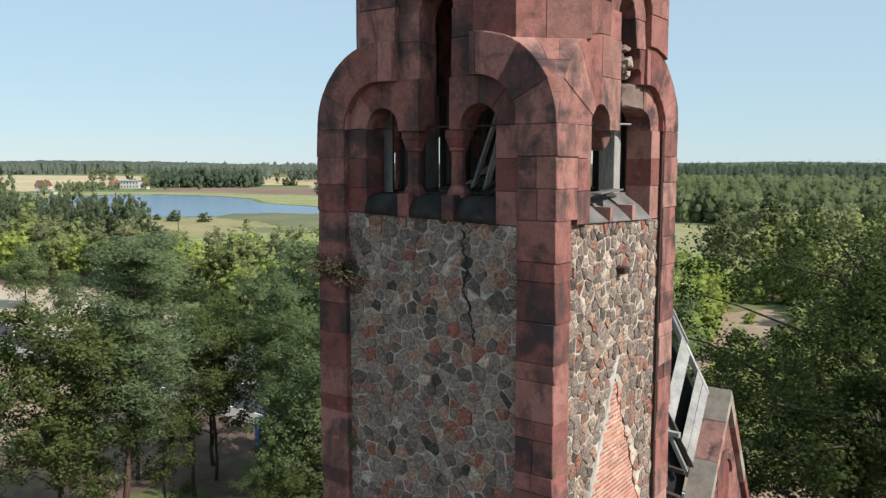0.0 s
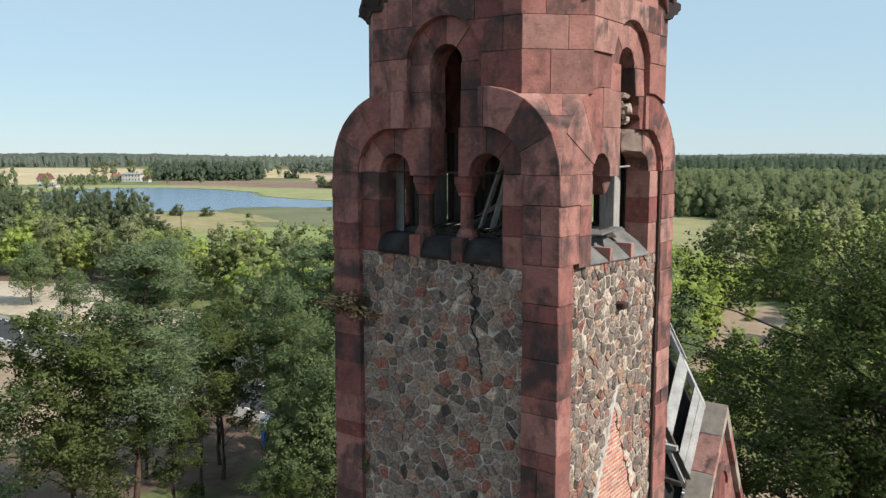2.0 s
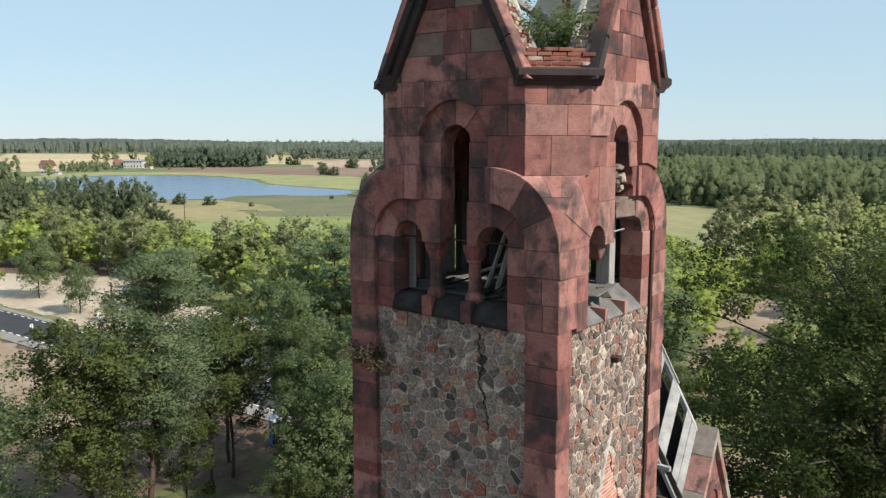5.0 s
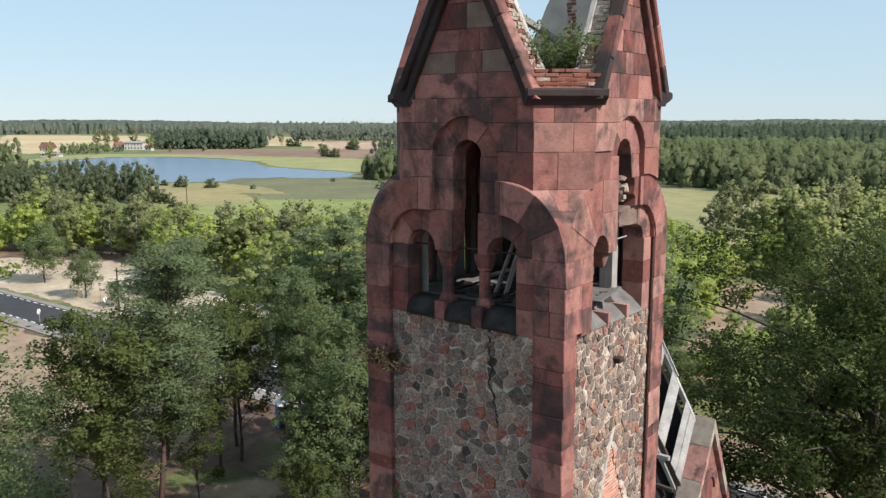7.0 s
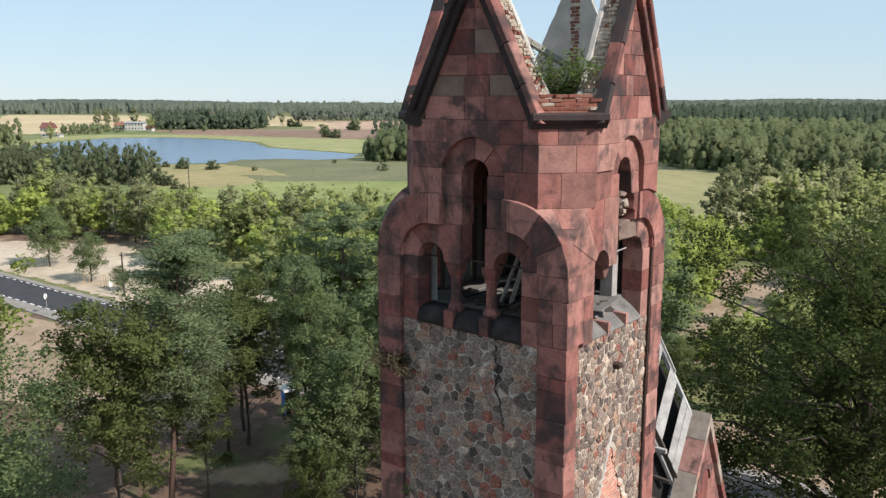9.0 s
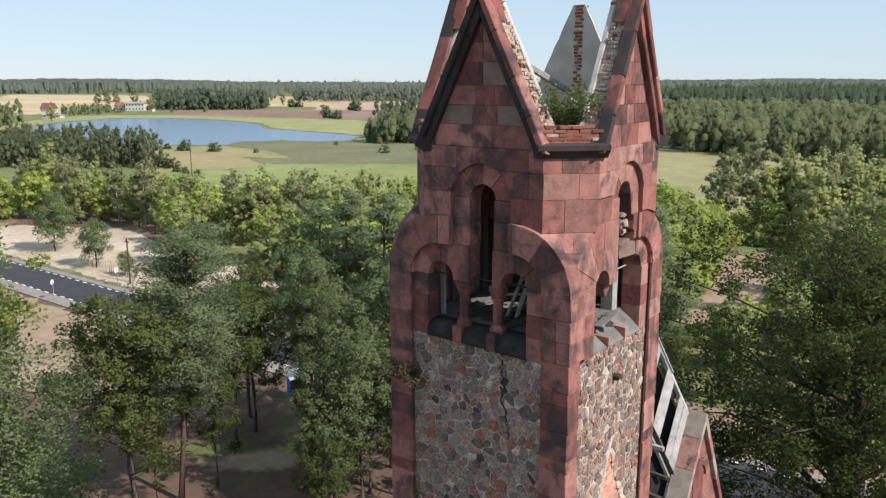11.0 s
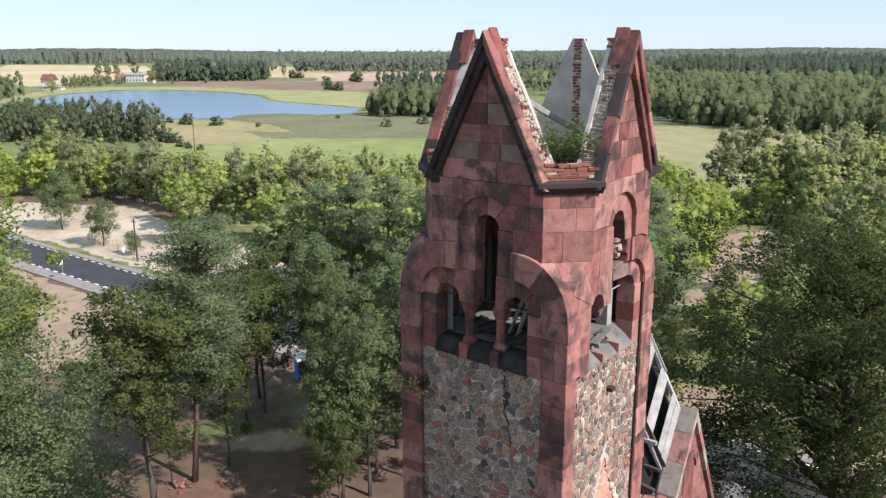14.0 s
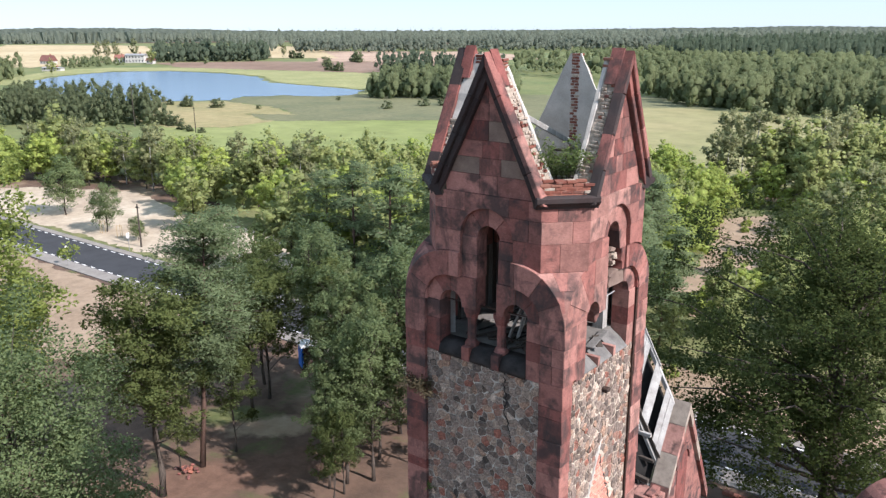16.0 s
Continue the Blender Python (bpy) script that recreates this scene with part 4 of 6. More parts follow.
def ball(sides, rings):
    """Quads of a coarse ball, the dense inside of a bough."""
    q = lambda i, j: (math.sin(math.pi * (0.06 + 0.94 * j / rings)) * math.cos(2 * math.pi * i / sides), math.sin(math.pi * (0.06 + 0.94 * j / rings)) * math.sin(2 * math.pi * i / sides), -math.cos(math.pi * (0.06 + 0.94 * j / rings)))
    return np.array([[q(i, j), q(i + 1, j), q(i + 1, j + 1), q(i, j + 1)] for i in range(sides) for j in range(rings)])


BALL_SMALL = ball(5, 3)


def boughs(g, centres, radii, shape, flat=0.8):
    """Lumpy closed boughs: their quads and normals."""
    n = len(centres)
    az = g.uniform(0, 6.283, n)
    c, s = np.cos(az)[:, None, None], np.sin(az)[:, None, None]
    t = np.broadcast_to(shape, (n, *shape.shape)).copy()
    t[..., 0], t[..., 1] = shape[..., 0] * c - shape[..., 1] * s, shape[..., 0] * s + shape[..., 1] * c
    k0, k1 = g.normal(size=(n, 3)) * 2.2, g.normal(size=(n, 3)) * 4.5
    lump = 1.0 + 0.16 * np.sin(np.einsum("nqvc,nc->nqv", t, k0) + az[:, None, None]) + 0.10 * np.sin(np.einsum("nqvc,nc->nqv", t, k1))
    v = t * lump[..., None] * np.asarray(radii)[:, None, None, None] * np.array([1, 1, flat]) + np.asarray(centres)[:, None, None, :]
    nrm = t + np.array([0, 0, 0.35])
    nrm /= np.linalg.norm(nrm, axis=-1, keepdims=True)
    return v.reshape(-1, 4, 3), nrm.reshape(-1, 4, 3)


def crown_points(g, clumps, per, spread, flat=0.75, inner=0.0):
    """Leaf centres gathered in clumps."""
    pts = np.repeat(clumps, per, axis=0)
    d = g.normal(size=pts.shape)
    d /= np.linalg.norm(d, axis=1)[:, None]
    d *= (inner + (1 - inner) * g.uniform(0, 1, (len(pts), 1)) ** 0.45) * np.repeat(spread, per)[:, None]
    d[:, 2] *= flat
    return pts + d, d / np.repeat(spread, per)[:, None]


def broadleaf(name, seed, h, r, base, leaf, n_clump, per, mat, bark, label, category="tree", trunk_r=0.2, lean=0.0, drop=0.0, limbs=26, tight=0.2, uneven=0.42, fill=0.0, leafy=1.2, lobes=0):
    """A broadleaved tree: tapered trunk, forking limbs that reach the clumps, and a crown of leaves with gaps."""
    g = np.random.default_rng(seed)
    rr = random.Random(seed)
    tree = thing(name, (0, 0, 0), label, category)
    bm = bmesh.new()
    top = Vector((lean * h, lean * 0.4 * h, h * 0.86))
    bends = [Vector((0, 0, -0.3))] + [Vector((top.x * t + rr.uniform(-0.1, 0.1) * r * 0.4, top.y * t + rr.uniform(-0.1, 0.1) * r * 0.4, top.z * t)) for t in (0.12, 0.3, 0.5, 0.7, 0.86)] + [top]
    tube(bm, bends, [trunk_r * s for s in (1.35, 1.05, 0.9, 0.72, 0.5, 0.3, 0.1)], 9 if limbs > 12 else 5)
    # clump centres in an uneven shell
    dirs = g.normal(size=(n_clump, 3))
    dirs /= np.linalg.norm(dirs, axis=1)[:, None]
    dirs[:, 2] = dirs[:, 2] * 0.95 + 0.05
    rad = g.uniform(0.2, 1.0, n_clump) ** 0.5
    lump = np.array([0.78 + uneven * noise.noise(Vector(d) * 2.1 + Vector((seed, 0, 0))) + 0.5 * uneven * noise.noise(Vector(d) * 4.7 + Vector((0, seed, 0))) for d in dirs])
    ch = (h - base) / 2
    cl = dirs * (rad * lump * 1.12)[:, None] * np.array([r, r, ch])
    taper = 1.0 - 0.35 * np.clip(cl[:, 2] / ch, 0, 1) - 0.2 * np.clip(-cl[:, 2] / ch, 0, 1)
    cl[:, :2] *= taper[:, None]
    if lobes:  # the crown is gathered on a few leafy boughs of its own
        turn = np.arange(lobes) * 2.4 + g.uniform(-0.4, 0.4, lobes)
        high = np.linspace(-0.86, 0.80, lobes) + g.uniform(-0.08, 0.08, lobes)
        wide = r * g.uniform(0.45, 0.78, lobes) * np.sqrt(np.clip(1.06 - 0.75 * np.clip(high, 0, 1) ** 1.5 - 0.35 * np.clip(-high, 0, 1), 0.1, 1))
        hub = np.stack([wide * np.cos(turn), wide * np.sin(turn), high * ch], 1)
        pick = g.integers(0, lobes, n_clump)
        size = r * g.uniform(0.30, 0.50, lobes)
        cl = hub[pick] + dirs * (rad * size[pick])[:, None] * np.array([1.0, 1.0, 0.72])
        cl[: n_clump // 5] = dirs[: n_clump // 5] * (rad[: n_clump // 5])[:, None] * np.array([0.34 * r, 0.34 * r, 0.95 * ch])
    cl += np.array([lean * h * 0.6, lean * 0.3 * h, base + ch])
    if drop:
        cl[:, 2] -= drop * (np.hypot(cl[:, 0], cl[:, 1]) / r) ** 2
    for i in range(0, n_clump, max(1, n_clump // limbs)):
        q = Vector(cl[i])
        t = min(0.82, max(0.2, (q.z - r * 0.35) / top.z))
        p = Vector((top.x * t, top.y * t, top.z * t))
        kink = lambda: Vector((rr.uniform(-0.07, 0.07) * r, rr.uniform(-0.07, 0.07) * r, rr.uniform(0.0, 0.1) * r))
        k = trunk_r * (0.34 - 0.22 * t)
        tube(bm, [p, p.lerp(q, 0.35) + kink(), p.lerp(q, 0.7) + kink(), q] if limbs > 12 else [p, p.lerp(q, 0.5) + kink(), q], [k, k * 0.7, k * 0.42, k * 0.15] if limbs > 12 else [k, k * 0.6, k * 0.2], 5 if limbs > 12 else 3)
    part("trunk", bm, bark, tree, smooth=True)
    spread = g.uniform(0.5, 1.0, n_clump) * r * tight
    pts, out = crown_points(g, cl, per, spread * 1.12, 0.8, 0.12)
    mid = (pts - np.array([lean * h * 0.6, lean * 0.3 * h, base + ch])) / np.array([r, r, ch])
    hearts = None
    if fill:
        hv, hn = boughs(g, cl, spread * fill, BALL_SMALL, 0.75)
        hearts = (hv, hn + 0.35 * (hv - np.array([lean * h * 0.6, lean * 0.3 * h, base + ch])) / np.array([r, r, ch]))
    leaf_cloud("crown", pts, np.full(len(pts), leaf), mat, seed + 1, tree, shape=leafy, out=0.7 * out + 0.7 * mid, hearts=hearts)
    return tree


def pine(name, seed, h, r, base, needle, n_whorl, per, label, trunk_r=0.2):
    """A Scots pine: bare reddish trunk and flat, tufted boughs in layers."""
    g = np.random.default_rng(seed)
    rr = random.Random(seed)
    tree = thing(name, (0, 0, 0), label, "tree")
    bm = bmesh.new()
    tube(bm, [(0, 0, -0.3), (0.05, 0.03, h * 0.25), (-0.05, 0.06, h * 0.5), (0.06, 0, h * 0.75), (0, 0, h * 0.98)], [trunk_r * s for s in (1.25, 0.95, 0.75, 0.45, 0.08)], 9)
    cl, sp = [], []
    for i in range(n_whorl):  # boughs
        t = (i + rr.uniform(0, 1)) / n_whorl
        z = base + (h - base) * t
        reach = r * (0.35 + 0.75 * math.sin(math.pi * (0.16 + 0.80 * (1 - t)) ) ) * (1 - 0.45 * t)
        for j in range(rr.choice((3, 4, 5))):
            az = rr.uniform(0, 6.28)
            out = reach * rr.uniform(0.6, 1.1)
            end = Vector((out * math.cos(az), out * math.sin(az), z + rr.uniform(0.0, 0.22) * out))
            tube(bm, [(0, 0, z - 0.15 * out), Vector((0, 0, z)).lerp(end, 0.5), end], [trunk_r * 0.26 * (1 - t * 0.5), trunk_r * 0.16, 0.015], 5)
            for s in (0.4, 0.7, 1.0):
                cl.append(Vector((0, 0, z)).lerp(end, s))
                sp.append((0.16 + 0.16 * s) * r)
    part("trunk", bm, M_PINEBARK, tree, smooth=True)
    pts, out = crown_points(g, np.array(cl), per, np.array(sp), 0.36)
    mid = (pts - np.array([0, 0, (base + h) / 2])) / np.array([r, r, (h - base) / 2])
    leaf_cloud("crown", pts, np.full(len(pts), needle), M_PINE, seed + 1, tree, 1.0, 0.55, out=0.8 * out + 0.5 * mid)
    return tree


def plant(proto, x, y, turn, size=1.0, z=0.0, label=""):
    """Set a copy of a tree on the ground."""
    ob = copy_thing(proto, pose(x, y, z, 0, 0, turn))
    ob.scale = (size, size, size)
    return tagged(ob, label)


def inside(p, poly):
    hit = False
    for a, b in zip(poly, poly[1:] + poly[:1]):
        if (a[1] > p[1]) != (b[1] > p[1]) and p[0] < (b[0] - a[0]) * (p[1] - a[1]) / (b[1] - a[1]) + a[0]:
            hit = not hit
    return hit


def scatter(poly, step, seed, jitter=0.45):
    """Uneven points that fill a polygon."""
    r = random.Random(seed)
    xs, ys = [p[0] for p in poly], [p[1] for p in poly]
    out = []
    y = min(ys)
    while y < max(ys):
        x = min(xs)
        while x < max(xs):
            p = (x + r.uniform(-jitter, jitter) * step, y + r.uniform(-jitter, jitter) * step)
            if inside(p, poly):
                out.append(p)
            x += step
        y += step
    return out


# ---- ground, road, water, fields ----
def ground_material():
    k = Mat("ground_soil", 0.95).world()
    sand = k.ramp(k.noise(0.35, 6, 0.65), (0.3, (0.27, 0.19, 0.125)), (0.55, (0.38, 0.29, 0.20)), (0.75, (0.50, 0.41, 0.30)))
    soil = k.ramp(k.noise(0.5, 6, 0.65), (0.3, (0.075, 0.05, 0.036)), (0.7, (0.165, 0.105, 0.074)))
    turf = k.ramp(k.noise(0.9, 6, 0.7), (0.3, (0.055, 0.085, 0.022)), (0.7, (0.15, 0.16, 0.06)))
    tone = k.mix(k.ramp(k.noise(0.07, 5, 0.6), (0.56, 0.0), (0.70, 0.8)), soil, sand)
    tone = k.mix(k.ramp(k.noise(0.13, 6, 0.7, None, 0.6), (0.55, 0.0), (0.66, 0.8)), tone, turf)
    # trodden reddish track, a gap with dry grass, and a mossy bank under the churchyard trees
    red = k.ramp(k.noise(0.9, 6, 0.65), (0.3, (0.10, 0.056, 0.038)), (0.7, (0.20, 0.118, 0.082)))
    tone = k.mix(k.spot(-30.0, 12.0, 10.0, 2.6, 58.0), tone, red)
    tone = k.mix(k.spot(-32.4, 18.8, 4.2, 1.7, 42.0), tone, sand)
    tone = k.mix(k.spot(-36.8, 17.6, 3.6, 1.6, 48.0), tone, turf)
    k.bump(k.noise(3.0, 6, 0.7), 0.6, 0.08)
    return k.done(tone)


def field_material(name, c0, c1, scale, stretch=None):
    k = Mat(name, 0.95).world()
    tone = k.ramp(k.noise(scale, 6, 0.6, stretch), (0.3, c0), (0.7, c1))
    tone = k.mix(0.5, tone, k.mix(1.0, tone, k.ramp(k.noise(scale * 9, 5, 0.7, stretch), (0.3, 0.6), (0.7, 1.4)), "MULTIPLY"))
    return k.done(tone)


M_GROUND = ground_material()
M_SANDY = field_material("bare_sand", (0.225, 0.16, 0.105), (0.35, 0.265, 0.185), 0.10)
M_LOT = field_material("fresh_sand", (0.33, 0.26, 0.185), (0.50, 0.425, 0.325), 0.08)
M_TURF = field_material("rough_grass", (0.075, 0.10, 0.03), (0.20, 0.19, 0.085), 0.35)
M_GREEN = field_material("green_meadow", (0.165, 0.20, 0.058), (0.235, 0.255, 0.095), 0.012)
M_REED = field_material("reed_meadow", (0.10, 0.14, 0.05), (0.19, 0.19, 0.075), 0.03)
M_STRAW = field_material("straw_field", (0.37, 0.29, 0.16), (0.50, 0.405, 0.25), 0.01)
M_HEATH = field_material("dry_grassland", (0.20, 0.19, 0.08), (0.32, 0.26, 0.13), 0.03)
M_PLOUGH = field_material("ploughed_field", (0.17, 0.11, 0.075), (0.26, 0.18, 0.13), 0.015)
M_MARSH = field_material("marsh_grass", (0.105, 0.118, 0.06), (0.18, 0.172, 0.088), 0.05)
M_REEDBELT = field_material("reed_belt", (0.20, 0.215, 0.085), (0.30, 0.29, 0.13), 0.05)
M_PINKFIELD = field_material("pinkish_stubble", (0.34, 0.235, 0.165), (0.45, 0.33, 0.24), 0.02)
M_STRAWG = field_material("pale_meadow", (0.20, 0.21, 0.085), (0.30, 0.255, 0.13), 0.012)

w = Mat("lake_water", 0.22, 0.0, 0.5).world()
w.bump(w.noise(0.8, 4, 0.6), 0.15, 0.05)
M_WATER = w.done(w.ramp(w.noise(0.01, 4, 0.5), (0.35, (0.05, 0.09, 0.15)), (0.7, (0.08, 0.13, 0.2))))

# one sheet to the horizon, finer near the tower, with slight unevenness
xs = sorted({round(s * v, 2) for s in (1, -1) for v in [0, 3, 6, 9, 12, 15, 18, 22, 26, 30, 35, 40, 46, 54, 64, 80, 100, 130, 170, 230, 320, 450, 700, 1100, 1800, 2800, 4500]})
gv, gf = [], []
for y in xs:
    for x in xs:
        d = math.hypot(x, y)
        lump = 0.0 if y > 24 or d > 44 else 0.07 * noise.noise(Vector((x * 0.09, y * 0.09, 3)))
        gv.append((x, y, lump - 0.02 - 0.011 * max(0.0, d - 1500)))
nx = len(xs)
for j in range(nx - 1):
    for i in range(nx - 1):
        gf.append((j * nx + i, j * nx + i + 1, (j + 1) * nx + i + 1, (j + 1) * nx + i))
tagged(mesh_ob("ground", gv, gf, M_GROUND, None, "sandy soil with moss and thin grass", True), category="ground", kind="structure")


def sheet(name, pts, z, mat, label, category, ragged=0.0, seed=1):
    """A flat piece of ground with an uneven edge."""
    r = random.Random(seed)
    ring = []
    for a, b in zip(pts, pts[1:] + pts[:1]):
        n = max(1, int(math.hypot(b[0] - a[0], b[1] - a[1]) / (ragged * 2))) if ragged else 1
        for i in range(n):
            t = i / n
            ring.append((a[0] + (b[0] - a[0]) * t + r.uniform(-ragged, ragged), a[1] + (b[1] - a[1]) * t + r.uniform(-ragged, ragged), z))
    ob = mesh_ob(name, ring, [tuple(range(len(ring)))], mat, None, label)
    return tagged(ob, category=category, kind="structure")


sheet("field_9", [(-120, 70), (-900, 120), (-1400, 500), (-1000, 900), (-300, 900), (100, 900), (100, 240), (-66, 119)], 0.03, M_REED, "rough grassland and reeds", "field", 0.0, 19)
sheet("field_1", [(-70, 62), (-115, 68), (-200, 122), (-181, 132), (-183, 151), (-160, 168), (-142, 182), (-122, 200), (-66, 120)], 0.07, M_GREEN, "mown green meadow", "field", 1.2, 1)
sheet("field_2", [(-183, 151), (-207, 160), (-190, 168), (-214, 180), (-250, 187), (-257, 204), (-249, 216), (-233, 220), (-227, 240), (-180, 270), (-120, 300), (-60, 250), (-122, 200), (-142, 182), (-160, 168)], 0.08, M_MARSH, "bluish marsh grass by the lake", "field", 1.5, 2)
sheet("field_3", [(-275, 165), (-222, 128), (-198, 122), (-181, 132), (-183, 151), (-207, 160), (-190, 168), (-214, 180), (-250, 186), (-262, 174)], 0.10, M_HEATH, "dry grassland by the lake", "field", 1.5, 3)
sheet("field_4", [(-30, 120), (-66, 120), (-128, 240), (-95, 262), (-20, 262), (10, 240), (-10, 160)], 0.09, M_STRAWG, "pale cut meadow", "field", 2.0, 4)
sheet("lake", [(-400, 186), (-428, 203), (-452, 226), (-470, 272), (-445, 297), (-395, 302), (-353, 291), (-322, 270), (-311, 264), (-287, 261), (-255, 257), (-238, 253), (-227, 234), (-233, 220), (-249, 216), (-257, 204), (-250, 188), (-261, 176), (-273, 168), (-298, 160), (-350, 166)], 0.14, M_WATER, "calm blue lake", "water", 2.0, 5)
sheet("field_5", [(-425, 172), (-480, 220), (-515, 262), (-520, 300), (-470, 330), (-430, 335), (-330, 352), (-280, 330), (-215, 262), (-224, 236), (-238, 256), (-255, 260), (-287, 265), (-311, 268), (-322, 274), (-353, 295), (-395, 306), (-445, 301), (-474, 274), (-456, 224), (-430, 200), (-404, 183)], 0.17, M_REEDBELT, "pale reed belt round the lake", "field", 2.0, 6)
sheet("field_6", [(-555, 362), (-470, 326), (-430, 330), (-400, 342), (-330, 352), (-308, 405), (-375, 494), (-458, 441), (-505, 420)], 0.12, M_PLOUGH, "brown ploughed field", "field", 3.0, 7)
sheet("field_7", [(-560, 262), (-600, 360), (-690, 460), (-760, 520), (-1024, 655), (-1240, 570), (-820, 350)], 0.2, M_STRAW, "pale stubble field", "field", 5.0, 8)
sheet("field_8", [(-458, 443), (-375, 497), (-330, 580), (-470, 700), (-640, 610)], 0.2, M_PINKFIELD, "stubble field with pinkish soil", "field", 4.0, 9)
sheet("field_10", [(-560, 462), (-490, 498), (-760, 735), (-880, 720)], 0.22, M_STRAW, "narrow pale stubble field", "field", 4.0, 18)
sheet("sand_4", [(-432, 330), (-470, 326), (-500, 402), (-440, 425), (-380, 392), (-350, 356)], 0.15, M_PLOUGH, "dark tilled soil", "field", 3.0, 20)
sheet("sand_1", [(-150, 44), (-137, 56), (-119, 63), (-95, 57), (-78, 57), (-58, 50), (-55, 40.5), (-150, 40.5)], 0.05, M_LOT, "bare sandy lot", "sand", 0.6, 10)
sheet("sand_2", [(-110, 30), (-62, 30), (-48, 27), (-52, 16), (-66, 14), (-90, 16)], 0.05, M_SANDY, "bare sandy ground", "sand", 0.6, 11)
sheet("sand_3", [(-19.5, 60), (-20.5, 66), (-21.5, 76), (-24, 90), (-27.5, 104), (-22, 111), (-16, 97), (-15.5, 80), (-14, 66), (-14.5, 60)], 0.05, M_SANDY, "sandy track", "sand", 0.5, 12)
sheet("verge_1", [(-150, 39.6), (-150, 44), (-100, 64), (-84, 78), (-66, 118), (-30, 122), (40, 120), (60, 39.6)], 0.03, M_TURF, "rough grass and weeds", "grass", 0.0, 13)
sheet("verge_2", [(-14, 39.6), (-22, 44), (-14, 47), (30, 46), (30, 39.6)], 0.045, M_SANDY, "sandy verge", "sand", 0.3, 14)

# the road with pale slab edges and broken white edge lines
def strip(name, y0, y1, z, h, mat, label, category, x0=-400.0, x1=160.0):
    bm = bmesh.new()
    add_box(bm, (x0, y0, z), (x1, y1, z + h))
    return tagged(part(name, bm, mat, None, label), category=category, kind="structure")


strip("road", 32.5, 38.5, -0.3, 0.36, M_ASPHALT, "dark grey asphalt road", "road")
strip("pavement_1", 30.6, 32.5, -0.3, 0.40, M_KERB, "pale concrete footpath beside the road", "pavement")
strip("pavement_2", 38.5, 39.5, -0.3, 0.40, M_KERB, "pale concrete edge beside the road", "pavement")
line_mesh = None
for y in (32.72, 38.22):
    for i in range(-60, 30):
        if line_mesh is None:
            bm = bmesh.new()
            add_box(bm, (-0.5, -0.09, 0), (0.5, 0.09, 0.006))
            ob = part("road_marking", bm, M_LINE, bpy.data.objects["road"])
            line_mesh = ob.data
        else:
            ob = new("road_marking", line_mesh)
            ob.parent = bpy.data.objects["road"]
        ob.location = (i * 1.93 + (0.3 if y > 35 else 0.9), y, 0.061)

# ---- woods and trees ----
far = Vector((7.7, -12.4))           # the place from which distance thins the woods


def woods(name, spots, seed, mat, h0, h1, lobes, quads, label, conifer=0.3, slim=(0.2, 0.3), foot=0.1, leaf=0.3):
    """Distant trees, too many to count, as one mesh of leafy boughs."""
    g = np.random.default_rng(seed)
    n = len(spots)
    xy = np.repeat(np.array(spots), lobes, axis=0)
    h = g.uniform(h0, h1, n)
    r = np.repeat(h * g.uniform(*slim, n), lobes)
    pointed = np.repeat(g.uniform(size=n) < conifer, lobes)
    h = np.repeat(h, lobes)
    t = np.tile((np.arange(lobes) + 0.5) / lobes, n) + g.uniform(-0.3, 0.3, n * lobes) / lobes
    wide = np.where(pointed, 1.08 - 0.85 * t, np.sqrt(np.clip(1 - (1.9 * t - 0.85) ** 2, 0.06, 1)))
    az = np.tile(np.arange(lobes) * 2.4, n) + g.uniform(0, 1.2, n * lobes) + np.repeat(g.uniform(0, 6.283, n), lobes)
    off = r * wide * g.uniform(0.25, 0.6, n * lobes) * (lobes > 1)
    rad = r * (0.22 + 0.26 * wide) * g.uniform(0.7, 1.2, n * lobes) * (0.95 if lobes > 10 else 1.2 if lobes > 3 else 1.5 if lobes > 1 else 2.2)
    c = np.stack([xy[:, 0] + off * np.cos(az), xy[:, 1] + off * np.sin(az), h * (foot + (1 - foot) * t) - 0.5 * rad * t], 1)
    tall = 1.35 if lobes > 3 else 1.2 * (h0 + h1) * 0.25 / np.mean(rad) / lobes
    axis = np.stack([xy[:, 0], xy[:, 1], h * 0.4], 1)
    hv, hn = boughs(g, c, rad * 0.64, BALL_SMALL, tall)
    lean_out = (c - axis) / r[:, None] * np.array([1, 1, 0.5])
    hn = 0.5 * hn + 0.6 * np.repeat(lean_out, len(BALL_SMALL), axis=0)[:, None, :] + np.array([0, 0, 0.2])
    pts, out = crown_points(g, c, quads, rad * 1.2, tall, 0.4)
    out = 0.5 * out + 0.7 * np.repeat(lean_out, quads, axis=0)
    ob = leaf_cloud(name, pts, np.full(len(pts), leaf), mat, seed + 1, out=out, hearts=(hv, hn))
    return tagged(ob, label, "woods", kind="stuff")


woods("woods_edge", scatter([(-14, 250), (-95, 266), (-128, 306), (-129, 325), (-90, 290), (-14, 274)], 6.0, 20), 30, M_WOODS, 8, 14.5, 10, 34, "leafy edge of the wood beyond the meadow", 0.1, (0.26, 0.38), 0.05, 0.3)
woods("woods_east", scatter([(-14, 274), (-90, 290), (-129, 325), (-130, 345), (-20, 345)], 6.6, 21), 31, M_WOODS, 11, 16, 6, 20, "mixed wood beyond the meadow", 0.1, (0.28, 0.38), 0.3, 0.34)
woods("woods_east_back", scatter([(-20, 345), (-130, 345), (-160, 470), (-40, 470)], 8.0, 19), 41, M_WOODS, 11, 16.5, 3, 14, "mixed wood beyond the meadow", 0.2, (0.28, 0.38), 0.4, 0.42)
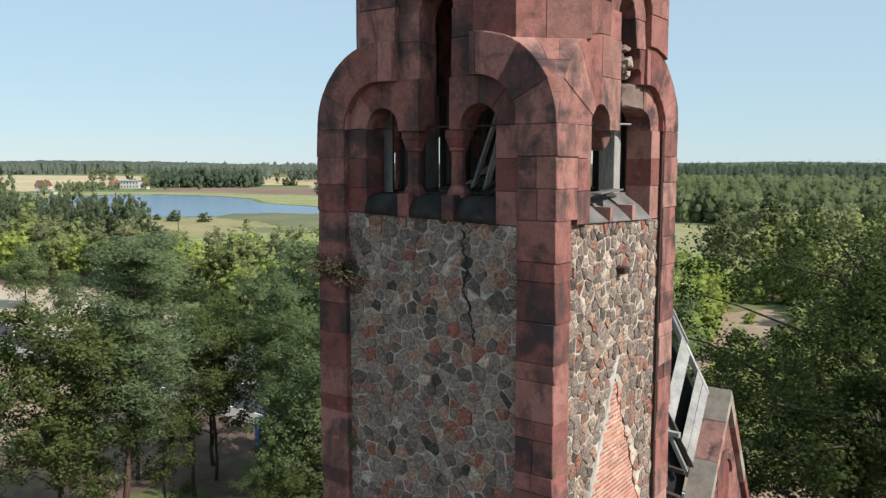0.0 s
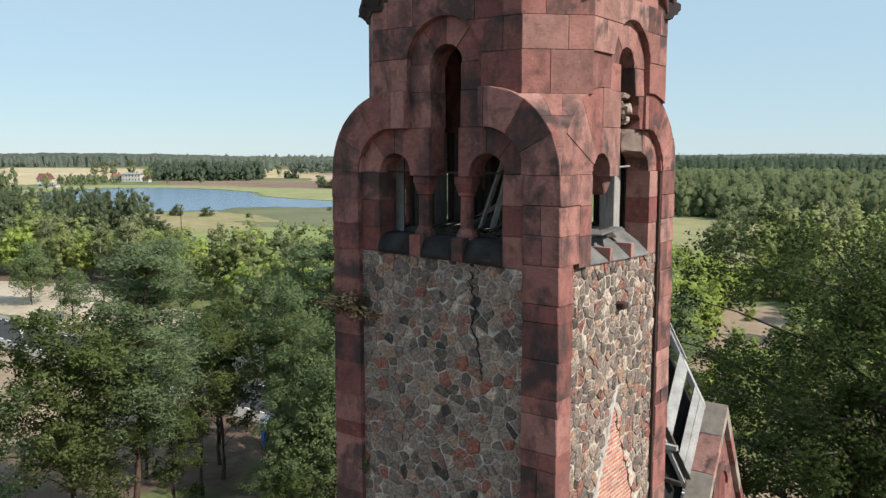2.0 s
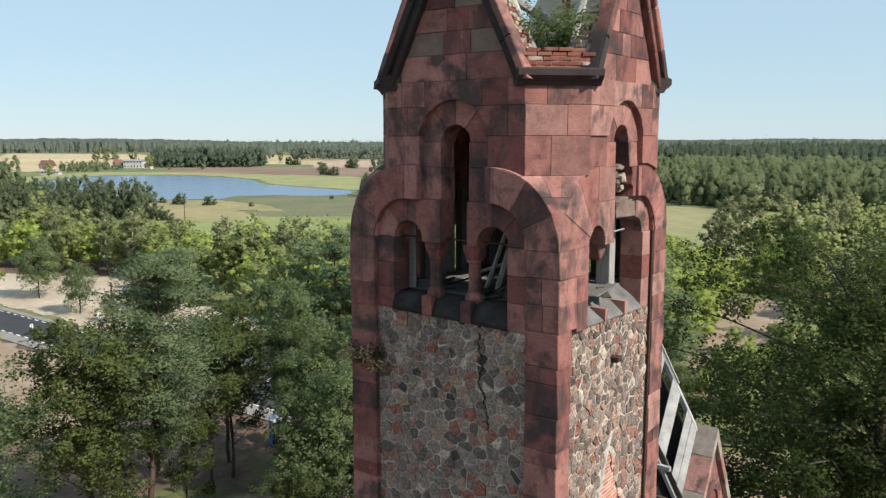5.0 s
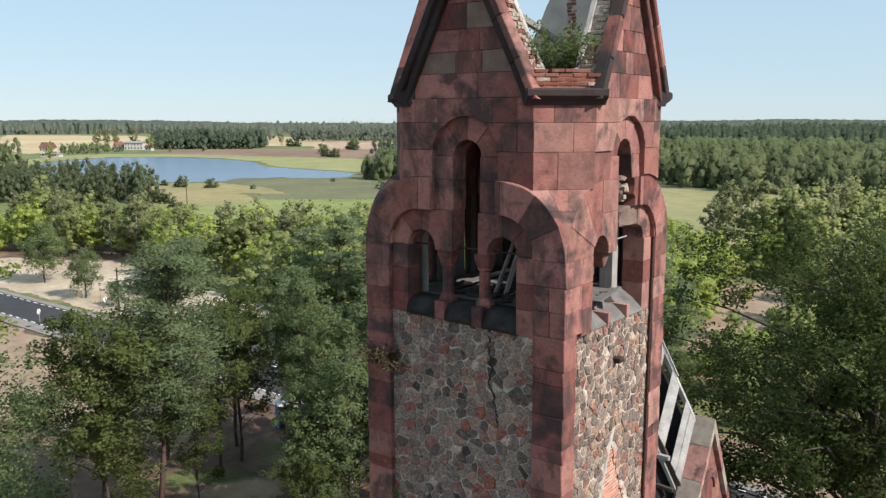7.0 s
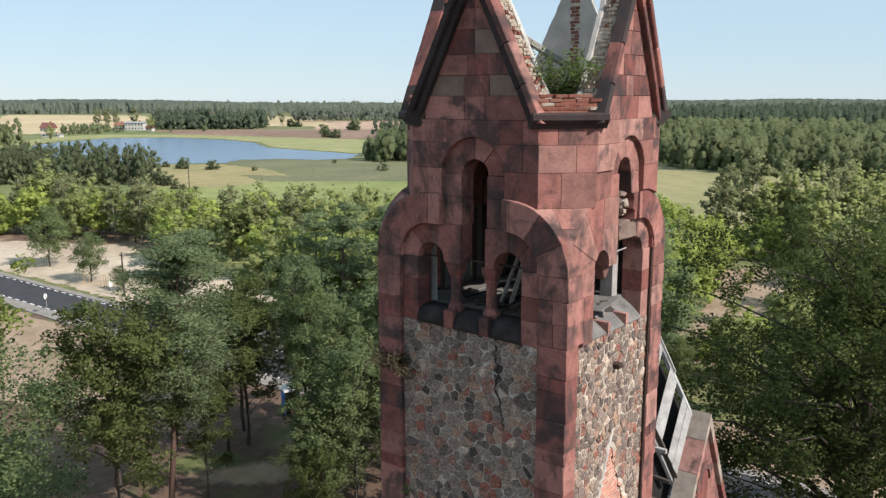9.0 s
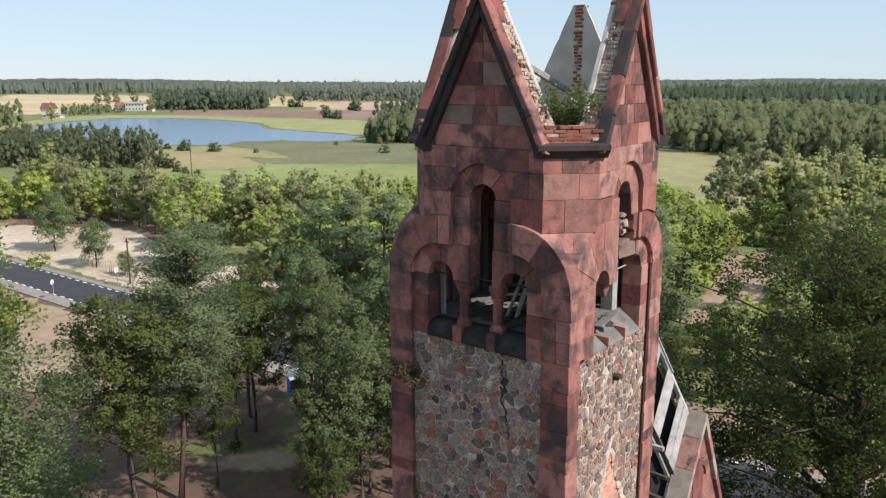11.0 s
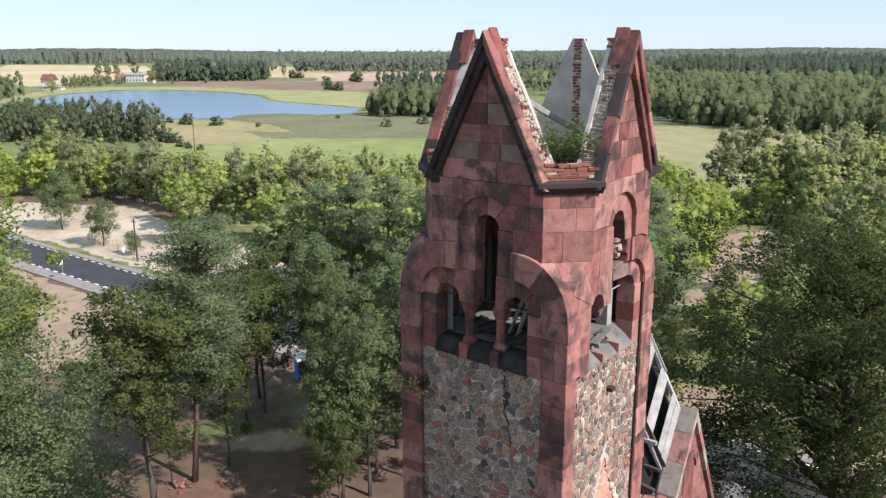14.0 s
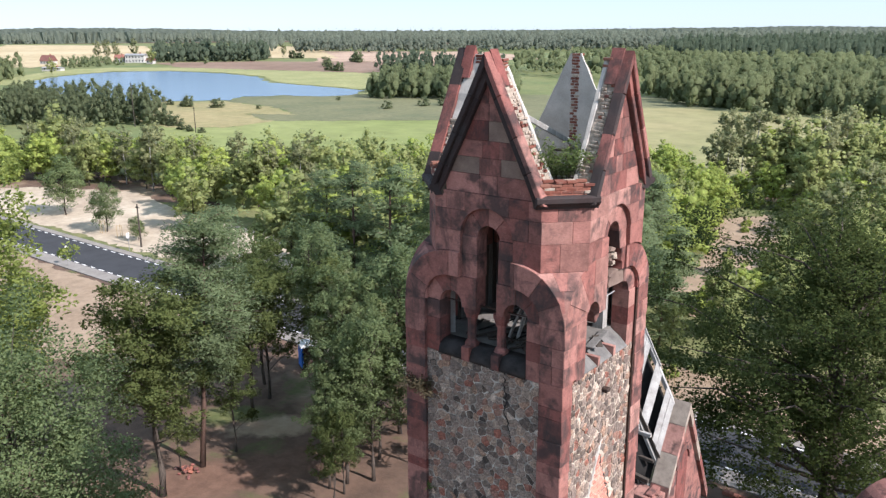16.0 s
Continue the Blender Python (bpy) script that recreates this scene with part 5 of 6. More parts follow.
woods("woods_east_far", scatter([(-36, 470), (-160, 470), (-260, 640), (-200, 900), (-80, 900)], 9.0, 22), 32, M_WOODS2, 14, 20, 2, 6, "dark pine forest", 0.5, (0.2, 0.28), 0.4, 0.6)
woods("woods_clump", scatter([(-210, 226), (-180, 239), (-158, 252), (-178, 288), (-236, 264)], 6.0, 23), 33, M_WOODS, 8, 13.5, 10, 30, "dense wood by the lake's end", 0.0, (0.3, 0.42), 0.02, 0.28)
woods("woods_clump_back", scatter([(-337, 370), (-281, 378), (-250, 392), (-280, 436), (-350, 402)], 7.0, 18), 42, M_WOODS2, 8, 14, 6, 16, "dark wood behind the lake's end", 0.2, (0.28, 0.4), 0.05, 0.36)
woods("woods_lakeside", scatter([(-200, 121), (-212, 134), (-240, 130), (-272, 122), (-275, 84), (-250, 84), (-226, 104)], 4.0, 24), 34, M_DARKWOOD, 9.0, 12.5, 11, 20, "dark alder wood in front of the lake", 0.15, (0.17, 0.26), 0.05, 0.26)
woods("woods_north", scatter([(-560, 362), (-506, 420), (-536, 470), (-615, 408)], 8.0, 25), 35, M_WOODS2, 12, 17.5, 6, 16, "wood behind the houses", 0.0, (0.3, 0.4), 0.05, 0.4)
woods("woods_west", scatter([(-412, 170), (-440, 192), (-476, 222), (-530, 222), (-500, 170), (-440, 140)], 7.5, 26), 36, M_WOODS, 8, 15, 7, 16, "leafy trees by the lake's near end", 0.0, (0.3, 0.42), 0.03, 0.36)
woods("woods_village", scatter([(-535, 276), (-612, 318), (-600, 345), (-548, 330), (-530, 300)], 8.5, 17) + [(-520, 352), (-505, 372)], 43, M_WOODS, 4, 7.5, 5, 10, "garden trees round the houses", 0.0, (0.4, 0.5), 0.0, 0.4)
woods("woods_middle", scatter([(-250, 392), (-270, 440), (-240, 640), (-130, 420), (-140, 345)], 9.0, 27), 37, M_WOODS, 9, 15, 3, 8, "scattered woods", 0.2, (0.28, 0.38), 0.3, 0.5)
woods("woods_band", scatter([(-610, 560), (-545, 600), (-500, 650), (-420, 720), (-330, 760), (-200, 900), (-320, 900), (-560, 800), (-680, 640)], 10.5, 28), 38, M_HAZYFOREST, 12, 18, 3, 6, "forest band behind the fields", 0.1, (0.26, 0.38), 0.15, 0.6)


SKYLINE = [(-5, 17), (3, 17), (9, 18), (13, 20), (18, 17), (23, 15.5), (30, 13), (38, 12), (45, 12.5), (50, 14), (54, 18), (58, 20.5), (62, 22.5), (65, 20.5), (75, 20)]


def canopy(name, r0, r1, rings, a0, a1, step, seed, mat, label):
    """A far forest roof: an uneven sheet of tree tops on low hills, in rings round the tower."""
    r = random.Random(seed)
    n = int((a1 - a0) / step)
    v, f = [], []
    for j in range(rings + 1):
        u = j / rings
        for i in range(n + 1):
            a = a0 + (a1 - a0) * i / n
            top = np.interp(a, [p[0] for p in SKYLINE], [p[1] for p in SKYLINE])
            d = r0 + (r1 - r0) * u + r.uniform(-0.4, 0.4) * (r1 - r0) / rings
            z = -1.0 if j == 0 else (top - 6 * (1 - min(1, 2.5 * u))) + r.uniform(-1.7, 0.9) + 1.6 * noise.noise(Vector((a * 0.9, d / 120, seed))) - 14 * max(0, u - 0.55)
            v.append((-d * math.sin(radians(a)), d * math.cos(radians(a)), z))
    for j in range(rings):
        for i in range(n):
            a = j * (n + 1) + i
            f.append((a, a + n + 1, a + n + 2, a + 1))
    return tagged(mesh_ob(name, v, f, mat, None, label), category="woods", kind="stuff")


def wedge(r0, r1, a0, a1, n=14):
    """A ring sector round the tower, angles from +y towards -x."""
    pt = lambda r, t: (-r * math.sin(radians(t)), r * math.cos(radians(t)))
    return [pt(r0, a0 + (a1 - a0) * i / n) for i in range(n + 1)] + [pt(r1, a1 - (a1 - a0) * i / n) for i in range(n + 1)]


woods("forest_ring", [p for p in scatter(wedge(880, 1500, -6, 74), 21.0, 29) if not (-1260 < p[0] < -560 and 330 < p[1] < 760 and p[1] < -0.78 * p[0])], 39, M_HAZYFOREST, 12, 17, 1, 4, "forest behind the fields", 0.5, (0.3, 0.45), 0.5, 0.9)
canopy("forest_far", 1480, 2300, 14, -10, 80, 0.16, 41, M_HAZYFOREST, "forest to the horizon")

# prototypes, set among the trees that they stand for
P = {}
P["oak_big"] = broadleaf("oak_tree", 101, 20.5, 10.6, 2.4, 0.10, 600, 150, M_OAKLEAF, M_BARK, "large dark green oak with spreading limbs by the road", trunk_r=0.55, drop=1.5, limbs=70, tight=0.112, lobes=32)
P["near"] = broadleaf("alder_tree", 102, 19.0, 5.8, 3.0, 0.076, 450, 165, M_NEARALDER, M_BARK, "tall grey-green alder in the churchyard", trunk_r=0.24, limbs=40, tight=0.19)
P["alder"] = broadleaf("alder_tree", 103, 15.5, 3.5, 4.2, 0.115, 180, 47, M_ALDER, M_BARK, "slender alder with an airy crown", trunk_r=0.15, limbs=40, tight=0.19, lobes=14)
P["alder2"] = broadleaf("oak_tree", 104, 14.0, 3.5, 4.0, 0.115, 180, 46, M_YOUNGOAK, M_BARK, "young oak with a dark crown", trunk_r=0.14, limbs=34, tight=0.19, lobes=13)
P["birch"] = broadleaf("birch_tree", 105, 15.0, 3.0, 4.6, 0.10, 170, 56, M_BIRCH, M_BIRCHBARK, "slender birch with white bark", trunk_r=0.17, drop=1.0, tight=0.22)
P["yellow"] = broadleaf("oak_tree", 106, 15.0, 4.2, 5.4, 0.10, 330, 80, M_YELLOWOAK, M_BARK, "broad oak with some yellowing leaves", trunk_r=0.22, limbs=40, tight=0.17, lobes=16)
P["lime"] = broadleaf("lime_tree", 113, 23.5, 5.5, 7.0, 0.12, 430, 90, M_LIME, M_BARK, "tall yellowish green lime tree in the churchyard", trunk_r=0.26, tight=0.17, uneven=0.55)
P["pine"] = pine("pine_tree", 107, 18.0, 3.9, 6.8, 0.13, 25, 135, "tall Scots pine with a reddish trunk", 0.19)
P["pine2"] = pine("pine_tree", 108, 12.5, 3.4, 1.0, 0.22, 17, 34, "bushy bluish green young pine", 0.17)
P["mid"] = broadleaf("broadleaf_tree", 109, 9.5, 3.8, 0.3, 0.26, 60, 23, M_BUSH, M_BARK, "bright green young tree", trunk_r=0.12, limbs=8, tight=0.31, fill=0.52, leafy=1.4)
P["mid2"] = broadleaf("broadleaf_tree", 110, 10.5, 3.8, 0.4, 0.26, 60, 23, M_MIDLEAF, M_BARK, "grey-green broadleaved tree with dense crown", trunk_r=0.13, limbs=8, tight=0.31, fill=0.52, leafy=1.4)
P["midb"] = broadleaf("birch_tree", 111, 13.5, 3.0, 0.8, 0.225, 66, 26, M_BIRCH, M_BIRCHBARK, "tall pale birch with feathery crown", trunk_r=0.13, drop=0.8, limbs=8, tight=0.29, fill=0.52, leafy=1.4)
P["lot"] = broadleaf("young_tree", 114, 8.8, 3.5, 0.6, 0.125, 110, 70, M_ALDER, M_BARK, "young round-crowned tree on the sandy lot", trunk_r=0.1, limbs=14, tight=0.26)
P["bush"] = broadleaf("bush", 112, 3.8, 2.6, -0.9, 0.20, 24, 22, M_BUSH, M_BARK, "low bright green bush among grass", "bush", trunk_r=0.06, limbs=6, tight=0.40, fill=0.6, leafy=1.4)
P["shrub"] = broadleaf("bush", 115, 3.9, 2.5, -1.2, 0.2, 26, 26, M_DARKWOOD, M_BARK, "dark bush on the open meadow", "bush", trunk_r=0.06, limbs=6, tight=0.38, fill=0.6, leafy=1.4)
used = set()


def grow(kind, x, y, turn=0.0, size=1.0, label=""):
    """The first of a kind stands as it was built; the others are copies."""
    if kind not in used:
        used.add(kind)
        ob = P[kind]
        ob.matrix_basis = pose(x, y, 0, 0, 0, turn) @ Matrix.Scale(size, 4)
        return tagged(ob, label)
    return plant(P[kind], x, y, turn, size, 0.0, label)


# churchyard
grow("near", -22.8, -4.2, 0, 1.0)
grow("oak_big", 3.4, 28.6, 30)
grow("yellow", -31.5, 7.9, 20)
leaning_pine = grow("pine", -32.4, 11.7, 0, 1.0)
leaning_pine.matrix_basis = leaning_pine.matrix_basis @ Matrix.Rotation(radians(5.0), 4, Vector((-0.6, 0.8, 0.0)))
for x, y, kind, s in ((-32.1, 14.3, "alder2", 0.62), (-33.1, 10.4, "alder2", 0.42), (-35.6, 18.9, "alder2", 0.85), (-39.0, 23.0, "alder2", 0.9), (-42.5, 25.6, "alder2", 0.92), (-37.5, 12.6, "alder2", 0.6), (-41.0, 18.2, "alder2", 0.9),
                      (-27.2, 20.2, "alder", 0.78), (-28.0, 21.7, "alder", 0.85), (-28.4, 22.6, "birch", 0.82), (-22.9, 16.0, "alder", 0.70), (-21.7, 17.3, "alder", 0.8), (-24.4, 23.3, "alder", 0.95), (-26.2, 25.4, "alder", 0.9),
                      (-32.0, 24.8, "alder2", 0.9), (-22.8, 27.0, "alder2", 0.92), (-20.5, 25.0, "birch", 0.95), (-18.4, 20.6, "alder", 0.9), (-24.4, 20.2, "alder", 0.76), (-23.8, 15.8, "alder", 0.5), (-21.6, 13.6, "alder2", 0.5), (-23.4, 14.9, "alder", 0.58), (-22.2, 15.0, "alder", 0.46), (-24.2, 17.4, "alder", 0.64), (-23.2, 19.6, "alder", 0.7), (-25.4, 21.4, "birch", 0.75), (-33.6, 24.6, "alder", 0.95), (-36.6, 21.4, "alder2", 0.9), (-37.4, 27.2, "alder", 0.9)):
    grow(kind, x, y, 77.0 * x, s)
grow("lot", -112.5, 46.0, 33, 1.12)
grow("lot", -97.3, 43.9, 130, 0.84, "low broad young tree on the sandy lot")
grow("lot", -89.0, 43.6, 250, 0.42, "low rounded bush on the sandy lot")
grow("lime", -32.9, -1.4, 250, 1.0)
# beyond the road
r9 = random.Random(9)
for x, y, kind, s in ((-47, 43, "pine2", 1.22), (-41, 42, "pine2", 1.25), (-53, 45, "pine2", 1.1), (-36, 44, "pine2", 1.2), (-58, 44, "mid2", 1.2), (-31, 44, "pine2", 1.0), (-44, 53, "mid2", 1.0)):
    grow(kind, x, y, r9.uniform(0, 360), s)
for x, y, kind, s in ((-70, 60, "midb", 0.8), (-24, 52, "pine2", 0.95), (-26, 60, "pine2", 0.9), (-22, 46, "pine2", 0.9), (-18, 47, "mid2", 0.7),
                       (-96, 57, "mid", 0.9), (-101, 60, "mid", 0.95), (-87.5, 52, "mid2", 0.9), (-151, 66, "mid2", 1.3), (-148, 68, "midb", 0.9), (-90, 69, "midb", 0.85), (-85, 71, "midb", 0.9), (-94, 75, "midb", 0.8), (-100, 88, "midb", 0.8), (-103, 107, "mid2", 0.75), (-97, 100, "mid", 0.5), (-110, 92, "bush", 0.9),
                      (-92, 92, "pine2", 0.55), (-104, 86, "mid2", 0.5), (-40, 146, "midb", 1.02), (-36, 142, "midb", 0.98), (-31, 132, "midb", 1.25), (-27, 136, "midb", 1.15)):
    grow(kind, x, y, r9.uniform(0, 360), s)
for x, y in scatter([(-58, 43), (-26, 43), (-30, 62), (-48, 96), (-62, 104), (-78, 90), (-100, 78), (-92, 62), (-72, 58), (-60, 51)], 5.7, 51):
    grow(r9.choice(("mid", "mid", "mid", "mid2", "mid2", "bush")), x, y, r9.uniform(0, 360), r9.uniform(0.85, 1.2), "tree of the young wood beyond the road")
for x, y in scatter([(-100, 61), (-90, 70), (-112, 78), (-150, 74), (-165, 66), (-140, 57), (-122, 64)], 4.7, 55):
    grow(r9.choice(("mid", "mid", "mid2", "midb")), x, y, r9.uniform(0, 360), r9.uniform(0.75, 1.0))
for x, y in scatter([(-150, 50), (-140, 66), (-160, 78), (-190, 74), (-225, 88), (-230, 50), (-190, 42)], 7.0, 52):
    grow("bush", x, y, r9.uniform(0, 360), r9.uniform(0.9, 1.5))
for x, y in scatter([(-24, 56), (-34, 60), (-58, 104), (-56, 130), (-46, 136), (-31, 112)], 5.4, 53):
    grow(r9.choice(("mid", "mid", "bush", "mid", "mid2")), x, y, r9.uniform(0, 360), r9.uniform(0.6, 0.85))
for x, y in scatter([(-6, 70), (4, 56), (4, 90), (-6, 130), (-14, 168), (-24, 165), (-34, 138), (-20, 122), (-12, 96)], 7.4, 54):
    grow(r9.choice(("mid2", "mid", "midb", "mid2")), x, y, r9.uniform(0, 360), r9.uniform(0.9, 1.25))
for x, y, s in ((-66, 224, 0.8), (-60, 226, 0.7), (-253.6, 164.5, 0.7), (-243.2, 163.9, 1.3), (-230.1, 167.9, 1.1), (-214.8, 173.7, 0.5), (-177.6, 199.8, 0.9), (-203, 127, 1.3), (-197, 127, 1.0), (-209, 128, 1.0), (-188, 122, 0.6), (-183, 121, 0.6), (-178, 121, 0.5),
                (-215, 214, 0.5), (-173, 215, 1.0), (-168, 221, 1.2), (-165, 226, 1.0), (-395, 389, 2.2), (-354, 358, 1.8), (-362, 360, 1.6), (-432, 458, 2.6), (-422, 452, 2.0), (-548, 460, 2.2), (-543, 463, 2.4), (-522, 477, 2.2), (-516, 480, 1.6)):
    grow("shrub", x, y, r9.uniform(0, 360), s, "dark bush on the open meadow")
for x, y, s in ((-607, 345, 1.35), (-601, 349, 1.4), (-594, 353, 1.3), (-600, 373, 1.45), (-529, 472, 1.0)):
    grow("midb", x, y, r9.uniform(0, 360), s, "tall slender tree among the houses")
for x, y, s in ((-536, 346, 1.15), (-478, 238, 0.9)):
    grow("mid2", x, y, r9.uniform(0, 360), s, "round dense tree beside the lake")
for x, y, kind, s in ((-23, 49, "pine2", 0.95), (-25, 55, "mid2", 0.8), (-24, 63, "mid", 0.75), (-27, 70, "mid", 0.8), (-29, 78, "mid", 0.8), (-31, 88, "mid", 0.85), (-34, 96, "mid", 0.9), (-33, 106, "mid", 0.9),
                         (-24, 118, "mid", 0.8), (-18, 116, "mid2", 0.8), (-11, 88, "mid2", 0.9), (-9, 78, "mid2", 0.85), (-9, 66, "mid2", 0.8), (-6, 58, "mid2", 0.8), (-1, 52, "mid2", 0.8), (6, 50, "midb", 0.7),
                         (-21, 57, "pine2", 0.8), (-28, 62, "pine2", 0.85)):
    grow(kind, x, y, r9.uniform(0, 360), s)
for x, y, s in ((-17, 92, 0.25), (-20, 84, 0.3), (-17.5, 76, 0.22), (-22, 98, 0.3), (-16, 70, 0.25), (-23, 102, 0.35), (-18, 62, 0.2)):
    grow("bush", x, y, r9.uniform(0, 360), s)
for x, y, t in ((-24, 74, 1.3), (-26, 82, 1.5), (-28, 90, 1.5), (-30, 98, 1.4), (-25, 88, 1.1), (-23.5, 68, 1.2), (-27, 78, 1.4), (-31, 106, 1.4), (-22.6, 64, 0.9), (-13, 72, 1.0), (-12, 84, 1.1)):
    grow("bush", x, y, r9.uniform(0, 360), t, "bright green bush beside the sandy track")
for x, y in ((-12.0, 44.5), (2.0, 43.0), (-6, 42)):
    grow("bush", x, y, r9.uniform(0, 360), 0.35)
for x, y in scatter([(-23, 72), (-34, 78), (-50, 128), (-36, 126), (-29, 112), (-25, 98), (-22, 82)], 4.6, 56):
    grow(r9.choice(("mid", "mid", "bush")), x, y, r9.uniform(0, 360), r9.uniform(0.45, 0.7))
for x, y, s in ((-24.5, 69, 1.0), (-27, 74, 0.95), (-23, 62, 0.85)):
    grow("pine2", x, y, r9.uniform(0, 360), s)
for x, y, kind, s in ((-19, 52, "pine2", 0.9), (-15.5, 50.5, "pine2", 0.75), (-17, 57, "pine2", 0.8), (-13, 47, "alder2", 0.45), (-11.5, 56, "mid2", 0.75), (-16, 62, "bush", 0.8), (-12, 63, "mid", 0.6), (-9, 49, "mid2", 0.6), (-21, 47.5, "mid2", 0.7)):
    grow(kind, x, y, r9.uniform(0, 360), s)
for x, y, kind, s in ((-25, 131, "mid2", 1.2), (-21.5, 130, "mid2", 1.25), (-18, 128, "midb", 1.0), (-28, 127, "mid2", 1.0), (-15, 133, "mid2", 1.2), (-34, 126, "midb", 0.90), (-37, 129, "midb", 0.86), (-26, 115, "bush", 0.9), (-21, 117, "bush", 1.0),
                      (-17, 112, "mid", 0.5), (-29, 118, "mid", 0.6), (-13, 106, "mid2", 0.7), (-12, 116, "mid", 0.8), (-33, 117, "mid", 0.6)):
    grow(kind, x, y, r9.uniform(0, 360), s)
# ---- the ruined nave beside the tower ----
nave = thing("nave_ruin", (0, 9, 0), "ruined nave end with torn timber roof and sandstone gable", "church")
nave.location = (0, 0, 0)


def slab(name, pts, x0, x1, mat, parent, label=""):
    """A polygon of the y-z plane, thick along x."""
    n = len(pts)
    v = [(x, y, z) for x in (x0, x1) for y, z in pts]
    f = [tuple(range(n))[::-1], tuple(range(n, 2 * n))] + [(i, (i + 1) % n, n + (i + 1) % n, n + i) for i in range(n)]
    bm = bmesh.new()
    vs = [bm.verts.new(p) for p in v]
    for q in f:
        bm.faces.new([vs[i] for i in q])
    return part(name, bm, mat, parent, label)


GY, GZ = 9.30, 15.60                    # the gable's apex
slab("gable_wall", [(GY - 2.6, 0), (GY + 2.6, 0), (GY + 2.6, GZ - 4.55), (GY, GZ - 0.15), (GY - 2.6, GZ - 4.55)], 0.92, 1.38, M_SAND, nave, "sandstone end gable")
for s in (1, -1):
    for c0, c1, m in ((-0.12, 0.45, M_COPING), (0.46, 1.0, M_PALE), (1.01, 1.6, M_COPING), (1.61, 2.3, M_SAND), (2.31, 3.0, M_SAND)):
        t = 0.0 if c0 > 0 else 0.12
        pts = [(GY + s * max(0, c0), GZ + 0.22 - 1.7 * max(0, c0)), (GY + s * c1, GZ + 0.22 - 1.7 * c1), (GY + s * c1, GZ - 0.20 - 1.7 * c1), (GY + s * max(0, c0), GZ - 0.20 - 1.7 * max(0, c0))]
        slab("coping_stone", pts, 0.84, 1.52, m, nave)
for a, b in ((0, 36), (36, 72), (72, 108), (108, 144), (144, 180)):
    pts = [(GY + u, z) for u, z in arc(0, 13.35, 0.78, a, b, 4) + arc(0, 13.35, 0.52, b, a, 4)]
    slab("arch_stone", pts, 1.36, 1.46, M_SAND, nave)
# flat plate; the recess's shade is put into its darker stone
slab("blind_window", [(GY - 0.5, 11.5), (GY + 0.5, 11.5)] + [(GY + u, z) for u, z in arc(0, 13.35, 0.5, 0, 180, 8)], 1.375, 1.395, M_SOOT, nave, "flat arch infill darkened for the shade of a recess")
# torn roof: two rafters with some bleached boards left between them
RU, RV = Vector((-1.15, 0.0, 2.15)), Vector((0, -1.0, -1.7)).normalized()
R0P = Vector((0.86, GY - 0.05, GZ + 0.05))
RN = RU.cross(RV).normalized()
if RN.z < 0:
    RN = -RN
beam("rafter", R0P - RU * 0.05, R0P + RU * 2.4, 0.13, 0.15, M_WHITEBOARD, nave)
beam("rafter", R0P + RV * 2.05 - RU * 0.02, R0P + RV * 2.05 + RU * 2.4, 0.11, 0.14, M_BEAM, nave)
beam("rafter", R0P + RV * 2.28 - RU * 0.02 - RN * 0.1, R0P + RV * 2.28 + RU * 2.4 - RN * 0.1, 0.12, 0.12, M_BOARD, nave)
beam("ridge_batten", R0P + RU * 0.55 - RV * 0.12 + RN * 0.1, R0P + RU * 2.4 - RV * 0.14 + RN * 0.12, 0.05, 0.06, M_BOARD, nave)
for s0, s1, m in ((0.00, 0.13, M_WHITEBOARD), (0.14, 0.27, M_WHITEBOARD), (0.47, 0.68, M_WHITEBOARD), (0.93, 1.06, M_WHITEBOARD), (1.07, 1.22, M_WHITEBOARD), (1.4, 1.6, M_BOARD), (1.8, 2.0, M_BOARD)):
    v = [R0P + RU * s + RV * t + RN * n for n in (0.05, 0.085) for s, t in ((s0, 0.02), (s1, 0.02), (s1 + 0.02, 2.05), (s0 + 0.015, 2.0))]
    mesh_ob("roof_board", [tuple(p) for p in v], [(3, 2, 1, 0), (4, 5, 6, 7), (0, 1, 5, 4), (1, 2, 6, 5), (2, 3, 7, 6), (3, 0, 4, 7)], m, nave)
# sagging boards and ties below the rafters, black sheet for the void behind
# sheet added behind the gaps, its black colour stands for unlit roof space
v = [R0P + RU * s + RV * t - RN * n for n in (0.30, 0.36) for s, t in ((-0.02, 0.15), (2.6, 0.15), (2.6, 5.5), (-0.02, 5.5))]
mesh_ob("inner_boarding", [tuple(p) for p in v], [(3, 2, 1, 0), (4, 5, 6, 7), (0, 1, 5, 4), (1, 2, 6, 5), (2, 3, 7, 6), (3, 0, 4, 7)], M_DEEPBLACK, nave, "black sheet standing for the shade of the roof space")
for p, q, w, m in (((-0.9, 8.1, 14.75), (0.55, 8.1, 14.7), 0.14, M_WHITEBOARD), ((-0.9, 7.9, 13.9), (0.75, 8.0, 13.75), 0.12, M_BEAM), ((-0.7, 7.8, 13.6), (0.75, 7.7, 12.9), 0.13, M_BOARD),
                   ((-0.3, 7.6, 13.3), (0.8, 7.5, 13.2), 0.16, M_BEAM), ((-0.35, 8.3, 16.3), (0.1, 7.9, 14.9), 0.12, M_WHITEBOARD)):
    beam("tie_beam", p, q, w, w, m, nave)
box("side_wall", (-9.0, 6.9, 0), (0.92, 7.45, 12.7), M_STONES, nave, None, 0.0, "rubble side wall, broken at the top")
r6 = random.Random(66)
